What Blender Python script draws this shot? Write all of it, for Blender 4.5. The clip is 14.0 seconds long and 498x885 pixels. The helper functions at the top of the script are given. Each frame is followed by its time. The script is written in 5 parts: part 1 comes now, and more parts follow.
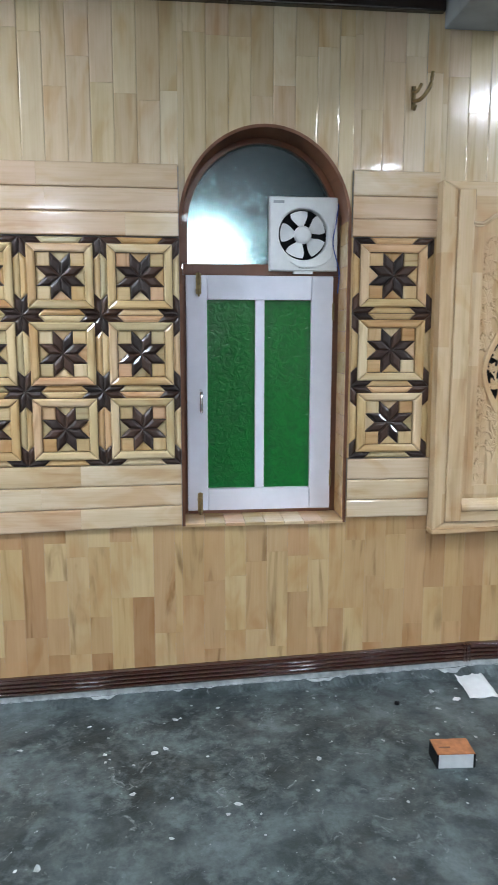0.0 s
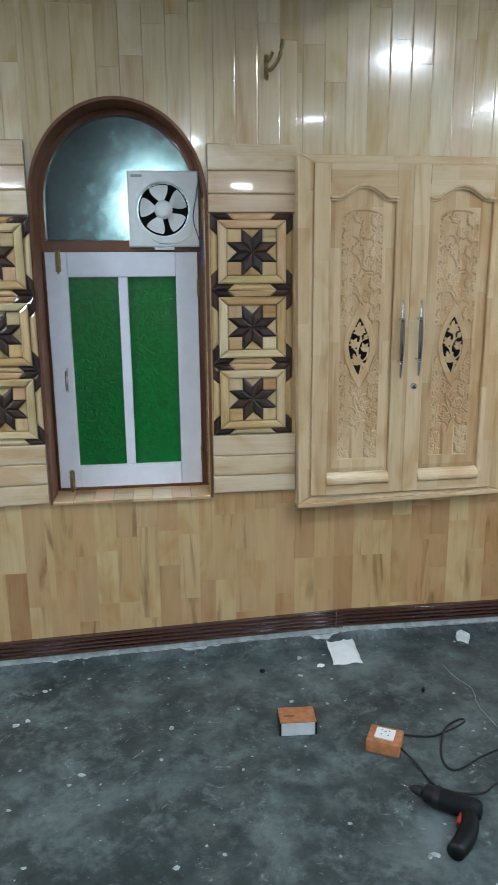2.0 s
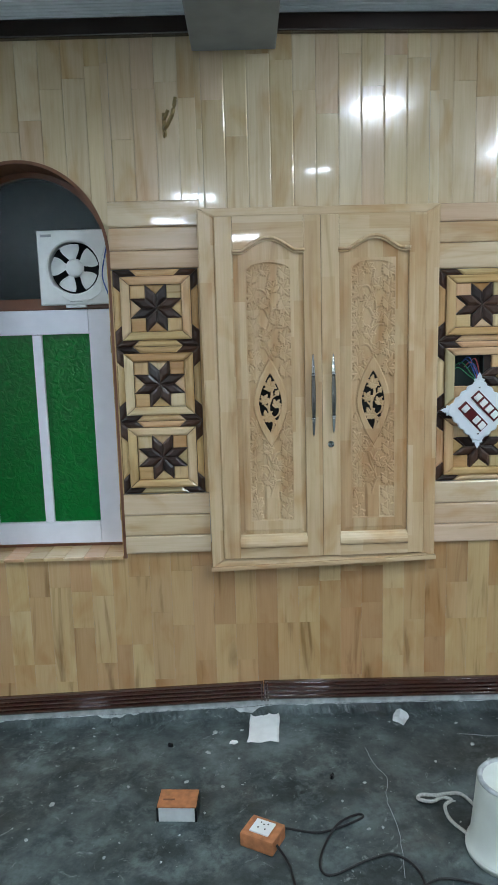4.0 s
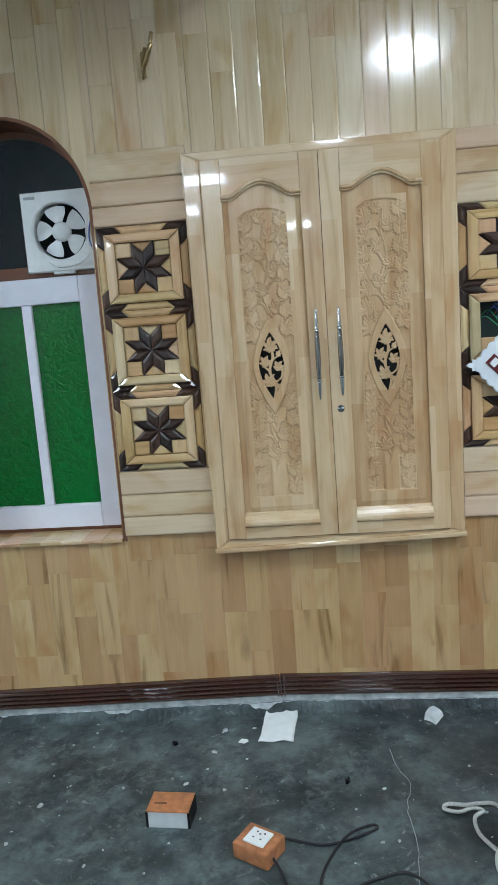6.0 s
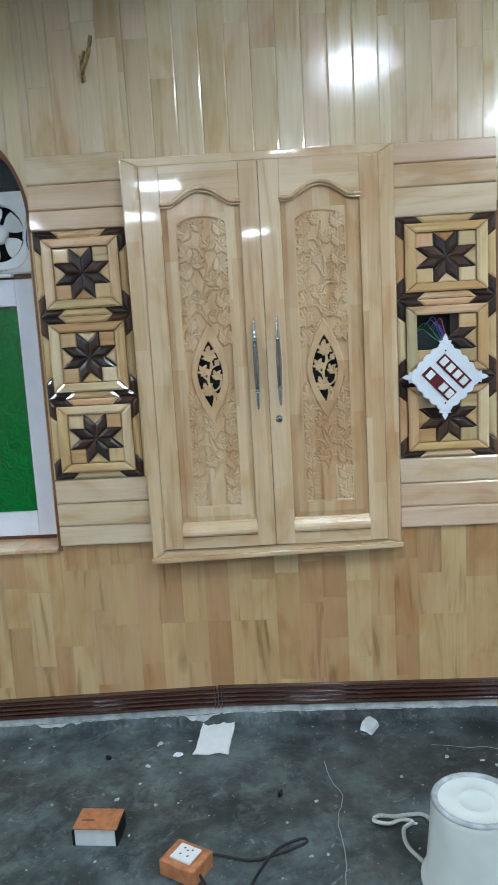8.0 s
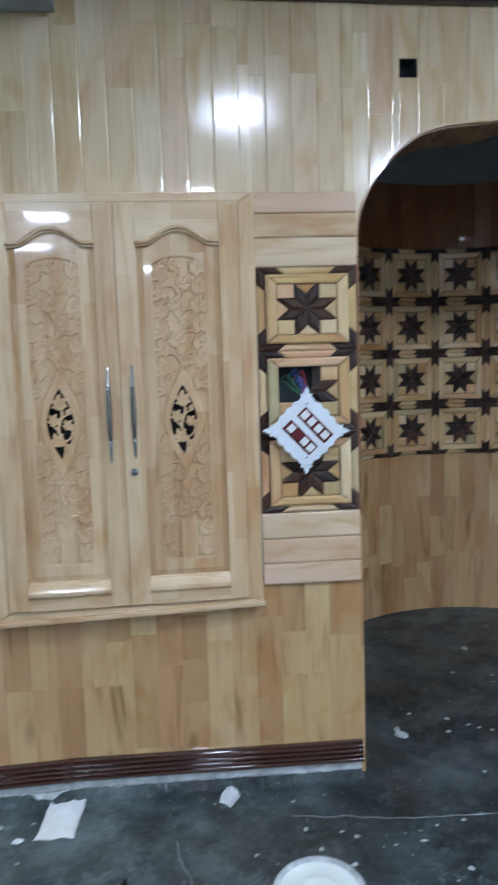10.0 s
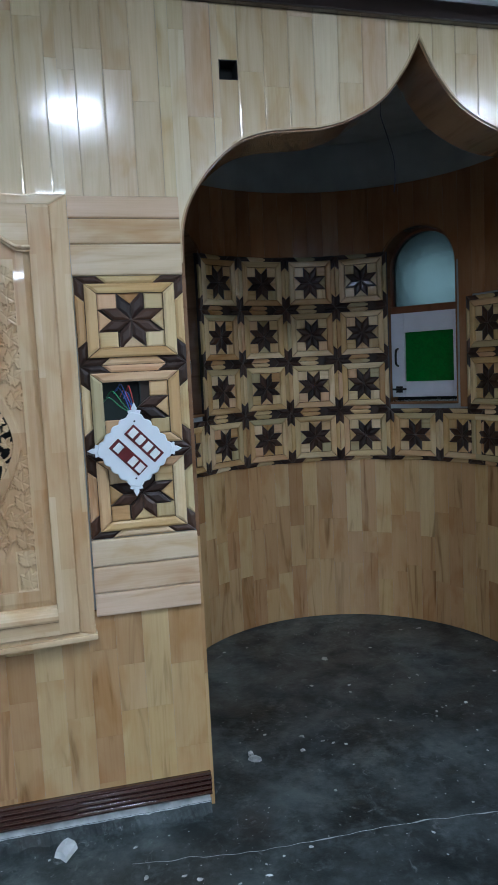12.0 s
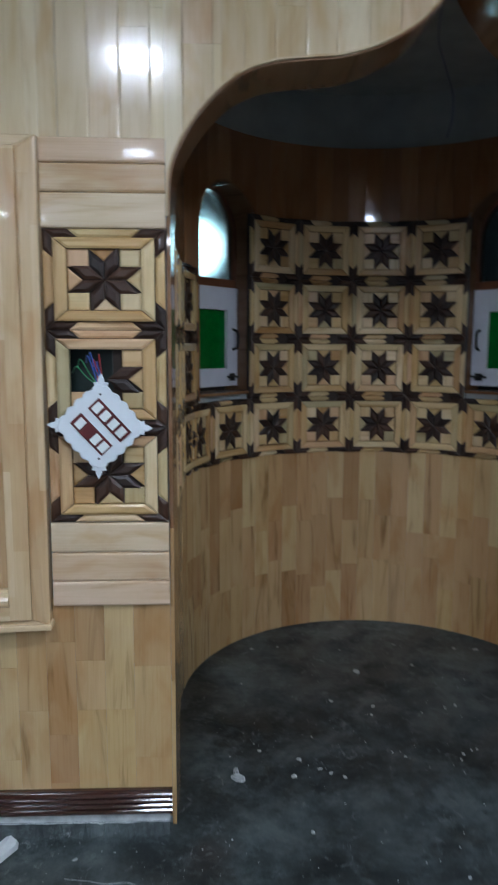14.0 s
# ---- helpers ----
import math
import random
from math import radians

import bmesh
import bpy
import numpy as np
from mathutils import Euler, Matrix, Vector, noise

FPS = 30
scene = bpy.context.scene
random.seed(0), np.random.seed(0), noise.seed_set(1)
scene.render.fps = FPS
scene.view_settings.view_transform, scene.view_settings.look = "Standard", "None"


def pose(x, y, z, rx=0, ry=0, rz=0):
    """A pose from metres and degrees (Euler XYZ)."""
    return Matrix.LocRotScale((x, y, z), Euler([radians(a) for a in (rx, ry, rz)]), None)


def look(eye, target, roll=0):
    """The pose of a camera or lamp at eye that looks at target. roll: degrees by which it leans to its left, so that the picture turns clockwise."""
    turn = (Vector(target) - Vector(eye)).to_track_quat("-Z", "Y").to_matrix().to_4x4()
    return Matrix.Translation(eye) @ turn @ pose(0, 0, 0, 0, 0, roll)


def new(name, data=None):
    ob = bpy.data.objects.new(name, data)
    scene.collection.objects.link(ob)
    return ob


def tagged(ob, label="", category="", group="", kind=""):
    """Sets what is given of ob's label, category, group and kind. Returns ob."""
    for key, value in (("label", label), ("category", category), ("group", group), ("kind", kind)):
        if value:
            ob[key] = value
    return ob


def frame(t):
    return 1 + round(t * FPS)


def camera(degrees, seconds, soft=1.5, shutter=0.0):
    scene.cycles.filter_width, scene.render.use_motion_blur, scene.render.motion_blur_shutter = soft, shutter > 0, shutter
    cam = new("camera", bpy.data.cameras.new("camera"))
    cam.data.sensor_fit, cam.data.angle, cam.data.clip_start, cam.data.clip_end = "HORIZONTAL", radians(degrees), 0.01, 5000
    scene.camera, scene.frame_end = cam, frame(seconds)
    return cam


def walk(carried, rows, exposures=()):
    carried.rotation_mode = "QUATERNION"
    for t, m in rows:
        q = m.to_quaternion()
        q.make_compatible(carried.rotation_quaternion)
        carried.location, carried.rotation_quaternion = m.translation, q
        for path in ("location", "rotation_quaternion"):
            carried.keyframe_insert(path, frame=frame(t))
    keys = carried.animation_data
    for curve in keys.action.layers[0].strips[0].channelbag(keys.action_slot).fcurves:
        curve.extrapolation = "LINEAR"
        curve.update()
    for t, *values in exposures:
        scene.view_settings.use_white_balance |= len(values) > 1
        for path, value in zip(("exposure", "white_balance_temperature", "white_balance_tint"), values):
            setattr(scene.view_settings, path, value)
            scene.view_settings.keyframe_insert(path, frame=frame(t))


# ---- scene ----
cam = camera(38.7, 14.0, 1.5, 0.5)
PATH = [
    (0, (0.988, 0.416, 1.476), (1.189, 2.382, 1.171), 0.1),
    (0.5, (1.114, 0.379, 1.5), (1.202, 2.352, 1.18), -0.5),
    (1, (1.253, 0.341, 1.528), (1.34, 2.309, 1.18), -0.5),
    (1.5, (1.385, 0.328, 1.549), (1.575, 2.29, 1.211), -1.4),
    (2, (1.493, 0.361, 1.606), (1.724, 2.295, 1.152), -0.5),
    (2.5, (1.645, 0.304, 1.57), (1.806, 2.262, 1.193), -2.0),
    (3, (1.933, 0.343, 1.67), (1.918, 2.287, 1.199), -1.8),
    (3.2, (2.018, 0.351, 1.681), (2.077, 2.301, 1.24), -2.3),
    (5.3, (2.426, 0.65, 1.459), (2.21, 2.618, 1.178), -2.1),
    (5.5, (2.467, 0.669, 1.449), (2.25, 2.637, 1.166), -3.4),
    (6, (2.463, 0.69, 1.443), (2.249, 2.655, 1.139), -4.3),
    (6.5, (2.478, 0.688, 1.442), (2.257, 2.655, 1.154), -3.9),
    (7, (2.479, 0.689, 1.43), (2.268, 2.657, 1.141), -3.7),
    (7.5, (2.521, 0.696, 1.446), (2.356, 2.668, 1.158), -3.4),
    (7.7, (2.53, 0.702, 1.443), (2.394, 2.676, 1.151), -3.3),
    (9.8, (2.707, 0.822, 1.496), (2.786, 2.806, 1.254), -2.6),
    (10, (2.731, 0.836, 1.498), (2.88, 2.818, 1.282), -1.8),
    (10.5, (2.788, 0.874, 1.525), (3.11, 2.842, 1.379), -0.6),
    (11, (2.82, 0.888, 1.535), (3.29, 2.825, 1.377), 0.7),
    (11.5, (2.859, 0.902, 1.525), (3.283, 2.849, 1.355), -0.5),
    (12, (2.94, 0.943, 1.514), (3.4, 2.878, 1.304), -2.8),
    (12.5, (3.039, 0.985, 1.509), (3.437, 2.935, 1.307), -2.8),
    (13, (3.239, 1.026, 1.504), (3.496, 2.989, 1.221), -1.8),
    (13.5, (3.369, 1.099, 1.498), (3.6, 3.055, 1.153), -2.8),
    (14, (3.438, 1.195, 1.502), (3.527, 3.174, 1.23), 0.2),
]
EXPOSURES = [(0, 0.24, 6500, 11), (1.0, 0.17, 6500, 11), (1.5, 0.0, 6450, 8), (2.5, -0.12, 6350, 5), (3.1, -0.22, 6400, 4), (5.4, -0.12, 6300, 5), (7.6, -0.02, 6250, 5), (10, -0.06, 5800, 10), (11.5, -0.24, 5750, 9), (12.5, -0.34, 5900, 6), (13.5, -0.42, 6250, 7), (14, -0.36, 6100, 9)]
walk(cam, [(t, look(eye, target, roll)) for t, eye, target, roll in PATH], EXPOSURES)

# ---- light ----
LAMP_POWER = 46.0          # emission of a ceiling panel; each lamp: x, y, half size, share
CEIL = 2.95
OUTDOOR = [(1.5, 12.0, 2.62, 0.42, 24.0), (7.7, 9.7, 2.5, 0.4, 0.5), (3.3, 5.4, 2.05, 0.16, 11.0)]    # x, y, height, radius, emission
# (-0.95, 2.1) stands out of view, placed to lift the upper left wall.
# (4.3, 0.3) is added to brighten the alcove; no such lamp is known.
LAMPS = [(3.03, 1.5, 0.125, 2.9), (5.27, 1.5, 0.12, 6.6), (4.3, 0.3, 0.15, 3.0), (2.85, -0.3, 0.1, 1.3), (1.72, -1.4, 0.2, 1.5), (-0.95, 2.1, 0.2, 3.3), (1.29, -3.0, 0.2, 1.6), (-0.5, -2.9, 0.2, 1.9), (2.7, -4.9, 0.2, 2.7), (-0.7, -5.1, 0.2, 2.0)]
world = bpy.data.worlds.new("world")
scene.world = world
world.use_nodes = True
world.node_tree.nodes["Background"].inputs[0].default_value = (0.5, 0.6, 0.7, 1)
world.node_tree.nodes["Background"].inputs[1].default_value = 0.004


# ---- materials ----
def material(name):
    m = bpy.data.materials.new(name)
    m.use_nodes = True
    t = m.node_tree
    return m, t.nodes, t.links, t.nodes["Principled BSDF"]


def set_in(node, **kw):
    for key, value in kw.items():
        node.inputs[key.replace("_", " ")].default_value = value


def ramp(nodes, stops):
    r = nodes.new("ShaderNodeValToRGB")
    while len(r.color_ramp.elements) < len(stops):
        r.color_ramp.elements.new(0.5)
    for e, (p, c) in zip(r.color_ramp.elements, stops):
        e.position, e.color = p, (*c, 1)
    return r


def wood(name, tints, axis=2, rough=0.2, coat=0.5, dark=0.55, coat_rough=0.035, bump=0.12, cross=1.0, staves=0.0):
    """Varnished wood: a tint per piece, long grain along one axis, fine pores and a few darker figures."""
    m, n, l, b = material(name)
    tc, oi = n.new("ShaderNodeTexCoord"), n.new("ShaderNodeObjectInfo")
    off = n.new("ShaderNodeVectorMath"); off.operation = "MULTIPLY_ADD"
    off.inputs[0].default_value = (1, 1, 1)
    comb = n.new("ShaderNodeCombineXYZ")
    mul = n.new("ShaderNodeMath"); mul.operation = "MULTIPLY"; mul.inputs[1].default_value = 37.0
    l.new(oi.outputs["Random"], mul.inputs[0])
    for k in range(3):
        l.new(mul.outputs[0], comb.inputs[k])
    l.new(tc.outputs["Object"], off.inputs[0]); off.inputs[1].default_value = (1, 1, 1)
    l.new(comb.outputs[0], off.inputs[2])
    def grain(long, across, scale, detail, distort):
        mp = n.new("ShaderNodeMapping")
        sc = [across] * 3; sc[axis] = long
        mp.inputs["Scale"].default_value = sc
        l.new(off.outputs[0], mp.inputs[0])
        nz = n.new("ShaderNodeTexNoise")
        set_in(nz, Scale=scale, Detail=detail, Distortion=distort)
        l.new(mp.outputs[0], nz.inputs["Vector"])
        return nz
    broad = grain(0.45 * cross, 4.5 * cross, 3.0, 4, 1.6)
    fine = grain(1.5 * cross, 60 * cross, 3.0, 5, 0.3)
    tint = ramp(n, [(i / max(1, len(tints) - 1), c) for i, c in enumerate(tints)])
    l.new(oi.outputs["Random"], tint.inputs[0])
    r1 = ramp(n, [(0.26, (dark, dark * 0.9, dark * 0.78)), (0.42, (0.95, 0.93, 0.9)), (0.6, (1.0, 1.0, 1.0)), (0.8, (1.06, 1.06, 1.07))])
    l.new(broad.outputs[0], r1.inputs[0])
    r2 = ramp(n, [(0.3, (0.95, 0.93, 0.9)), (0.55, (1, 1, 1)), (0.8, (1.02, 1.02, 1.02))])
    l.new(fine.outputs[0], r2.inputs[0])
    def times(a, c):
        x = n.new("ShaderNodeMix"); x.data_type, x.blend_type = "RGBA", "MULTIPLY"
        x.inputs[0].default_value = 1
        l.new(a, x.inputs[6]); l.new(c, x.inputs[7])
        return x.outputs[2]
    col = times(times(tint.outputs[0], r1.outputs[0]), r2.outputs[0])
    # cloudy heartwood tinge, only a little longer than wide
    cloud = ramp(n, [(0.4, (1.03, 1.04, 1.06)), (0.52, (1, 1, 1)), (0.68, (0.9, 0.8, 0.7))])
    l.new(grain(1.3, 3.2, 2.6, 3, 0.8).outputs[0], cloud.inputs[0])
    col = times(col, cloud.outputs[0])
    if staves:
        # glued-up staves: short lengths, each a shade of its own
        sep, to = n.new("ShaderNodeSeparateXYZ"), n.new("ShaderNodeCombineXYZ")
        l.new(off.outputs[0], sep.inputs[0])
        l.new(sep.outputs[axis], to.inputs[0]); l.new(sep.outputs[0 if axis == 2 else 2], to.inputs[1])
        bk = n.new("ShaderNodeTexBrick"); bk.offset = 0.37
        set_in(bk, Scale=1.0, Mortar_Size=0.0, Brick_Width=0.37, Row_Height=staves, Color1=(1.05, 1.07, 1.1, 1), Color2=(0.86, 0.74, 0.64, 1), Bias=-0.25)
        l.new(to.outputs[0], bk.inputs["Vector"])
        col = times(col, bk.outputs[0])
    l.new(col, b.inputs["Base Color"])
    bp = n.new("ShaderNodeBump"); set_in(bp, Strength=bump, Distance=0.002)
    l.new(fine.outputs[0], bp.inputs["Height"]); l.new(bp.outputs[0], b.inputs["Normal"])
    set_in(b, Roughness=rough, Coat_Weight=coat, Coat_Roughness=coat_rough)
    return m


def plain(name, colour, rough=0.5, metal=0.0, vary=0.12, scale=30.0, bump=0.1, coat=0.0, spec=0.5):
    m, n, l, b = material(name)
    tc, nz = n.new("ShaderNodeTexCoord"), n.new("ShaderNodeTexNoise")
    set_in(nz, Scale=scale, Detail=5.0)
    l.new(tc.outputs["Object"], nz.inputs["Vector"])
    lo = tuple(c * (1 - vary) for c in colour); hi = tuple(min(1, c * (1 + vary)) for c in colour)
    r = ramp(n, [(0.3, lo), (0.7, hi)])
    l.new(nz.outputs[0], r.inputs[0]); l.new(r.outputs[0], b.inputs["Base Color"])
    bp = n.new("ShaderNodeBump"); set_in(bp, Strength=bump, Distance=0.002)
    l.new(nz.outputs[0], bp.inputs["Height"]); l.new(bp.outputs[0], b.inputs["Normal"])
    set_in(b, Roughness=rough, Metallic=metal, Coat_Weight=coat, Specular_IOR_Level=spec)
    return m


PINE = [(0.56, 0.365, 0.175), (0.46, 0.262, 0.124), (0.62, 0.445, 0.228), (0.51, 0.292, 0.14), (0.59, 0.405, 0.192), (0.415, 0.23, 0.102), (0.57, 0.375, 0.18), (0.64, 0.47, 0.248), (0.485, 0.28, 0.133), (0.59, 0.415, 0.208)]
PINE_UP = [(0.72, 0.58, 0.37), (0.61, 0.455, 0.28), (0.77, 0.64, 0.44), (0.68, 0.50, 0.34), (0.74, 0.595, 0.37), (0.64, 0.50, 0.305), (0.75, 0.58, 0.415)]
pine_v = wood("pine_lower", PINE, 2, dark=0.5)
pine_up = wood("pine_upper", PINE_UP, 2, dark=0.8, rough=0.16)
pine_h = wood("pine_boards", [(0.71, 0.559, 0.360), (0.66, 0.465, 0.302), (0.73, 0.589, 0.403), (0.69, 0.474, 0.329), (0.64, 0.479, 0.286)], 0, dark=0.8, rough=0.18)
pine_x = wood("pine_pieces", [(0.66, 0.46, 0.215), (0.52, 0.30, 0.13), (0.74, 0.57, 0.32), (0.62, 0.41, 0.185), (0.48, 0.40, 0.225), (0.70, 0.50, 0.25), (0.66, 0.40, 0.225), (0.76, 0.60, 0.37), (0.60, 0.44, 0.21)], 0, dark=0.7, cross=1.6)
walnut_x = wood("dark_pieces", [(0.042, 0.016, 0.008), (0.02, 0.008, 0.005), (0.07, 0.029, 0.014), (0.014, 0.006, 0.004), (0.035, 0.014, 0.007)], 0, rough=0.42, coat=0.14, coat_rough=0.05, dark=0.5, cross=1.6)
oak = wood("cabinet_wood", [(0.66, 0.475, 0.275), (0.70, 0.52, 0.315), (0.60, 0.42, 0.235)], 2, dark=0.74, rough=0.2, staves=0.058)
oak_h = wood("cabinet_wood_rail", [(0.66, 0.485, 0.29), (0.69, 0.52, 0.32)], 0, dark=0.72, rough=0.2, staves=0.05)
carve = wood("carved_wood", [(0.63, 0.44, 0.245), (0.60, 0.41, 0.225)], 2, dark=0.82, rough=0.28, coat=0.35, staves=0.07)
redwood = wood("red_brown_wood", [(0.16, 0.055, 0.025), (0.2, 0.075, 0.035)], 2, rough=0.3, coat=0.2, dark=0.6)
reveal_wood = wood("reveal_wood", [(0.19, 0.075, 0.035), (0.22, 0.09, 0.04)], 1, rough=0.5, coat=0.0, dark=0.6)
soffit_wood = wood("arch_wood", [(0.20, 0.10, 0.05), (0.25, 0.13, 0.065)], 1, rough=0.25, dark=0.6)
brown_v = wood("brown_planks", [(0.27, 0.125, 0.055), (0.34, 0.17, 0.08), (0.24, 0.11, 0.05), (0.30, 0.15, 0.07)], 2, rough=0.2, dark=0.7)
mahogany = wood("mahogany_trim", [(0.055, 0.017, 0.01), (0.042, 0.013, 0.008)], 0, rough=0.1, coat=1.0)
ebony = wood("crown_wood", [(0.022, 0.012, 0.01), (0.03, 0.015, 0.012)], 0, rough=0.2)
white_paint = plain("white_gloss_paint", (0.77, 0.77, 0.84), 0.3, vary=0.04, scale=14)
white_plastic = plain("white_plastic", (0.78, 0.79, 0.78), 0.32, vary=0.04)
plaster = plain("grey_plaster", (0.34, 0.36, 0.37), 0.85, vary=0.12, scale=8, bump=0.25)
plate_white = plain("white_plate_plastic", (0.72, 0.75, 0.78), 0.3, vary=0.03)
cream = plain("painted_plaster", (0.62, 0.6, 0.55), 0.7, vary=0.08, scale=6, bump=0.15)
cornice_white = plain("cornice_plaster", (0.78, 0.82, 0.86), 0.6, vary=0.06, scale=18)
chrome = plain("chrome", (0.75, 0.75, 0.76), 0.12, 1.0, vary=0.04)
smoke_chrome = plain("smoky_chrome", (0.28, 0.27, 0.26), 0.16, 1.0, vary=0.1)
brass = plain("aged_brass", (0.34, 0.25, 0.12), 0.35, 1.0, vary=0.3)
black_metal = plain("black_metal", (0.02, 0.02, 0.02), 0.4, 0.4)
void = plain("dark_interior", (0.012, 0.011, 0.01), 0.8)
box_green = plain("dark_green_box", (0.006, 0.017, 0.014), 0.5)
black_plastic = plain("black_plastic", (0.007, 0.0075, 0.009), 0.4, spec=0.25)
red_plastic = plain("red_plastic", (0.3, 0.02, 0.015), 0.35)
maroon = plain("maroon_plastic", (0.10, 0.006, 0.008), 0.3)
card_orange = plain("orange_card", (0.43, 0.17, 0.07), 0.6, vary=0.25, scale=40)
card_white = plain("white_card", (0.62, 0.64, 0.64), 0.6, vary=0.08)
paper_white = plain("white_paper", (0.75, 0.76, 0.74), 0.8, vary=0.05)
chip_white = plain("plaster_chip", (0.4, 0.42, 0.42), 0.9, vary=0.3)
rope_white = plain("rope", (0.42, 0.42, 0.39), 0.9, vary=0.25, scale=160, bump=0.6)
rubber = plain("rubber_cord", (0.012, 0.012, 0.013), 0.5)
wire_blue = plain("blue_wire", (0.03, 0.08, 0.35), 0.4)
wire_dark = plain("dull_blue_wire", (0.02, 0.03, 0.07), 0.5)
panel_back = plain("stained_backing_board", (0.03, 0.016, 0.01), 0.7)
wire_red = plain("red_wire", (0.45, 0.03, 0.03), 0.4)
wire_green = plain("green_wire", (0.03, 0.22, 0.08), 0.4)
pail_plastic = plain("pail_plastic", (0.62, 0.65, 0.6), 0.45, vary=0.08, scale=9)


def make_green():
    m, n, l, b = material("green_textured_glass")
    tc, nz = n.new("ShaderNodeTexCoord"), n.new("ShaderNodeTexNoise")
    set_in(nz, Scale=30.0, Detail=3.0, Distortion=1.6)
    l.new(tc.outputs["Object"], nz.inputs["Vector"])
    bp = n.new("ShaderNodeBump"); set_in(bp, Strength=0.65, Distance=0.005)
    l.new(nz.outputs[0], bp.inputs["Height"]); l.new(bp.outputs[0], b.inputs["Normal"])
    r = ramp(n, [(0.3, (0.0006, 0.115, 0.014)), (0.7, (0.001, 0.165, 0.02))])
    l.new(nz.outputs[0], r.inputs[0]); l.new(r.outputs[0], b.inputs["Base Color"])
    set_in(b, Roughness=0.1, Specular_IOR_Level=0.5)
    return m


def make_frost():
    m, n, l, b = material("frosted_glass")
    tc, nz = n.new("ShaderNodeTexCoord"), n.new("ShaderNodeTexNoise")
    set_in(nz, Scale=4.0, Detail=2.5, Distortion=0.4)
    l.new(tc.outputs["Object"], nz.inputs["Vector"])
    r = ramp(n, [(0.25, (0.2, 0.2, 0.2)), (0.75, (0.28, 0.28, 0.28))])
    l.new(nz.outputs[0], r.inputs[0]); l.new(r.outputs[0], b.inputs["Roughness"])
    set_in(b, Base_Color=(0.42, 0.6, 0.66, 1), Transmission_Weight=1.0, IOR=1.35, Specular_IOR_Level=0.3)
    return m


def make_floor():
    m, n, l, b = material("concrete")
    tc = n.new("ShaderNodeTexCoord")
    def nz(scale, detail, distort=0.0, rough=0.6):
        x = n.new("ShaderNodeTexNoise"); set_in(x, Scale=scale, Detail=detail, Distortion=distort, Roughness=rough)
        l.new(tc.outputs["Object"], x.inputs["Vector"])
        return x.outputs[0]
    def blend(fac, a, colour):
        x = n.new("ShaderNodeMix"); x.data_type = "RGBA"
        l.new(fac, x.inputs[0]); l.new(a, x.inputs[6]); x.inputs[7].default_value = (*colour, 1)
        return x.outputs[2]
    base = ramp(n, [(0.35, (0.018, 0.025, 0.026)), (0.46, (0.04, 0.051, 0.051)), (0.54, (0.074, 0.093, 0.093)), (0.66, (0.14, 0.17, 0.167))])
    l.new(nz(3.2, 10, 0.15, 0.7), base.inputs[0])
    worn = ramp(n, [(0.5, (0, 0, 0)), (0.66, (0.7, 0.7, 0.7))]); l.new(nz(9, 8, 0.25, 0.72), worn.inputs[0])
    damp = ramp(n, [(0.54, (0, 0, 0)), (0.64, (0.75, 0.75, 0.75))]); l.new(nz(4.5, 8, 0.2, 0.7), damp.inputs[0])
    rust = ramp(n, [(0.62, (0, 0, 0)), (0.74, (0.35, 0.35, 0.35))]); l.new(nz(2.1, 5, 0.2), rust.inputs[0])
    lime = ramp(n, [(0.6, (0, 0, 0)), (0.72, (0.75, 0.75, 0.75))]); l.new(nz(15, 9, 1.4, 0.7), lime.inputs[0])
    col = blend(worn.outputs[0], base.outputs[0], (0.155, 0.19, 0.188))
    col = blend(damp.outputs[0], col, (0.018, 0.025, 0.027))
    col = blend(rust.outputs[0], col, (0.11, 0.075, 0.055))
    col = blend(lime.outputs[0], col, (0.36, 0.39, 0.39))
    # large ragged-edged shade in and before the alcove, painted into the colour
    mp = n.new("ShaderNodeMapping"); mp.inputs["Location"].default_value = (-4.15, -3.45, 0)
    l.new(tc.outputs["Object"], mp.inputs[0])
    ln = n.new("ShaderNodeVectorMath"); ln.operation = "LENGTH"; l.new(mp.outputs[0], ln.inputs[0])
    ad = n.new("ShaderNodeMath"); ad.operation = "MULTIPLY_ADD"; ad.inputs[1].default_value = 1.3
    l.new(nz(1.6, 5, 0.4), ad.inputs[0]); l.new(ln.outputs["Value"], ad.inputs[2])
    alcove_shade = ramp(n, [(0.55, (0.48, 0.48, 0.5)), (1.0, (1, 1, 1))])
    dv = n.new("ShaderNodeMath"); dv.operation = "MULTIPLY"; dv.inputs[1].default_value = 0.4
    l.new(ad.outputs[0], dv.inputs[0]); l.new(dv.outputs[0], alcove_shade.inputs[0])
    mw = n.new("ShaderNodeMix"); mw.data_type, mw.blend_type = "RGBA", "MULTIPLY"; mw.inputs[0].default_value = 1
    l.new(col, mw.inputs[6]); l.new(alcove_shade.outputs[0], mw.inputs[7])
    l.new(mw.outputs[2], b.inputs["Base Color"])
    rr = ramp(n, [(0.38, (0.28, 0.28, 0.28)), (0.62, (0.6, 0.6, 0.6))])
    set_in(b, Specular_IOR_Level=0.35)
    l.new(nz(5, 7, 0.6), rr.inputs[0]); l.new(rr.outputs[0], b.inputs["Roughness"])
    bp = n.new("ShaderNodeBump"); set_in(bp, Strength=0.35, Distance=0.004)
    l.new(nz(38, 6), bp.inputs["Height"]); l.new(bp.outputs[0], b.inputs["Normal"])
    return m


def make_glow(name, power, colour):
    m, n, l, b = material(name)
    set_in(b, Base_Color=(0.9, 0.9, 0.9, 1), Emission_Color=colour, Emission_Strength=power)
    return m


green_glass, frosted, concrete = make_green(), make_frost(), make_floor()



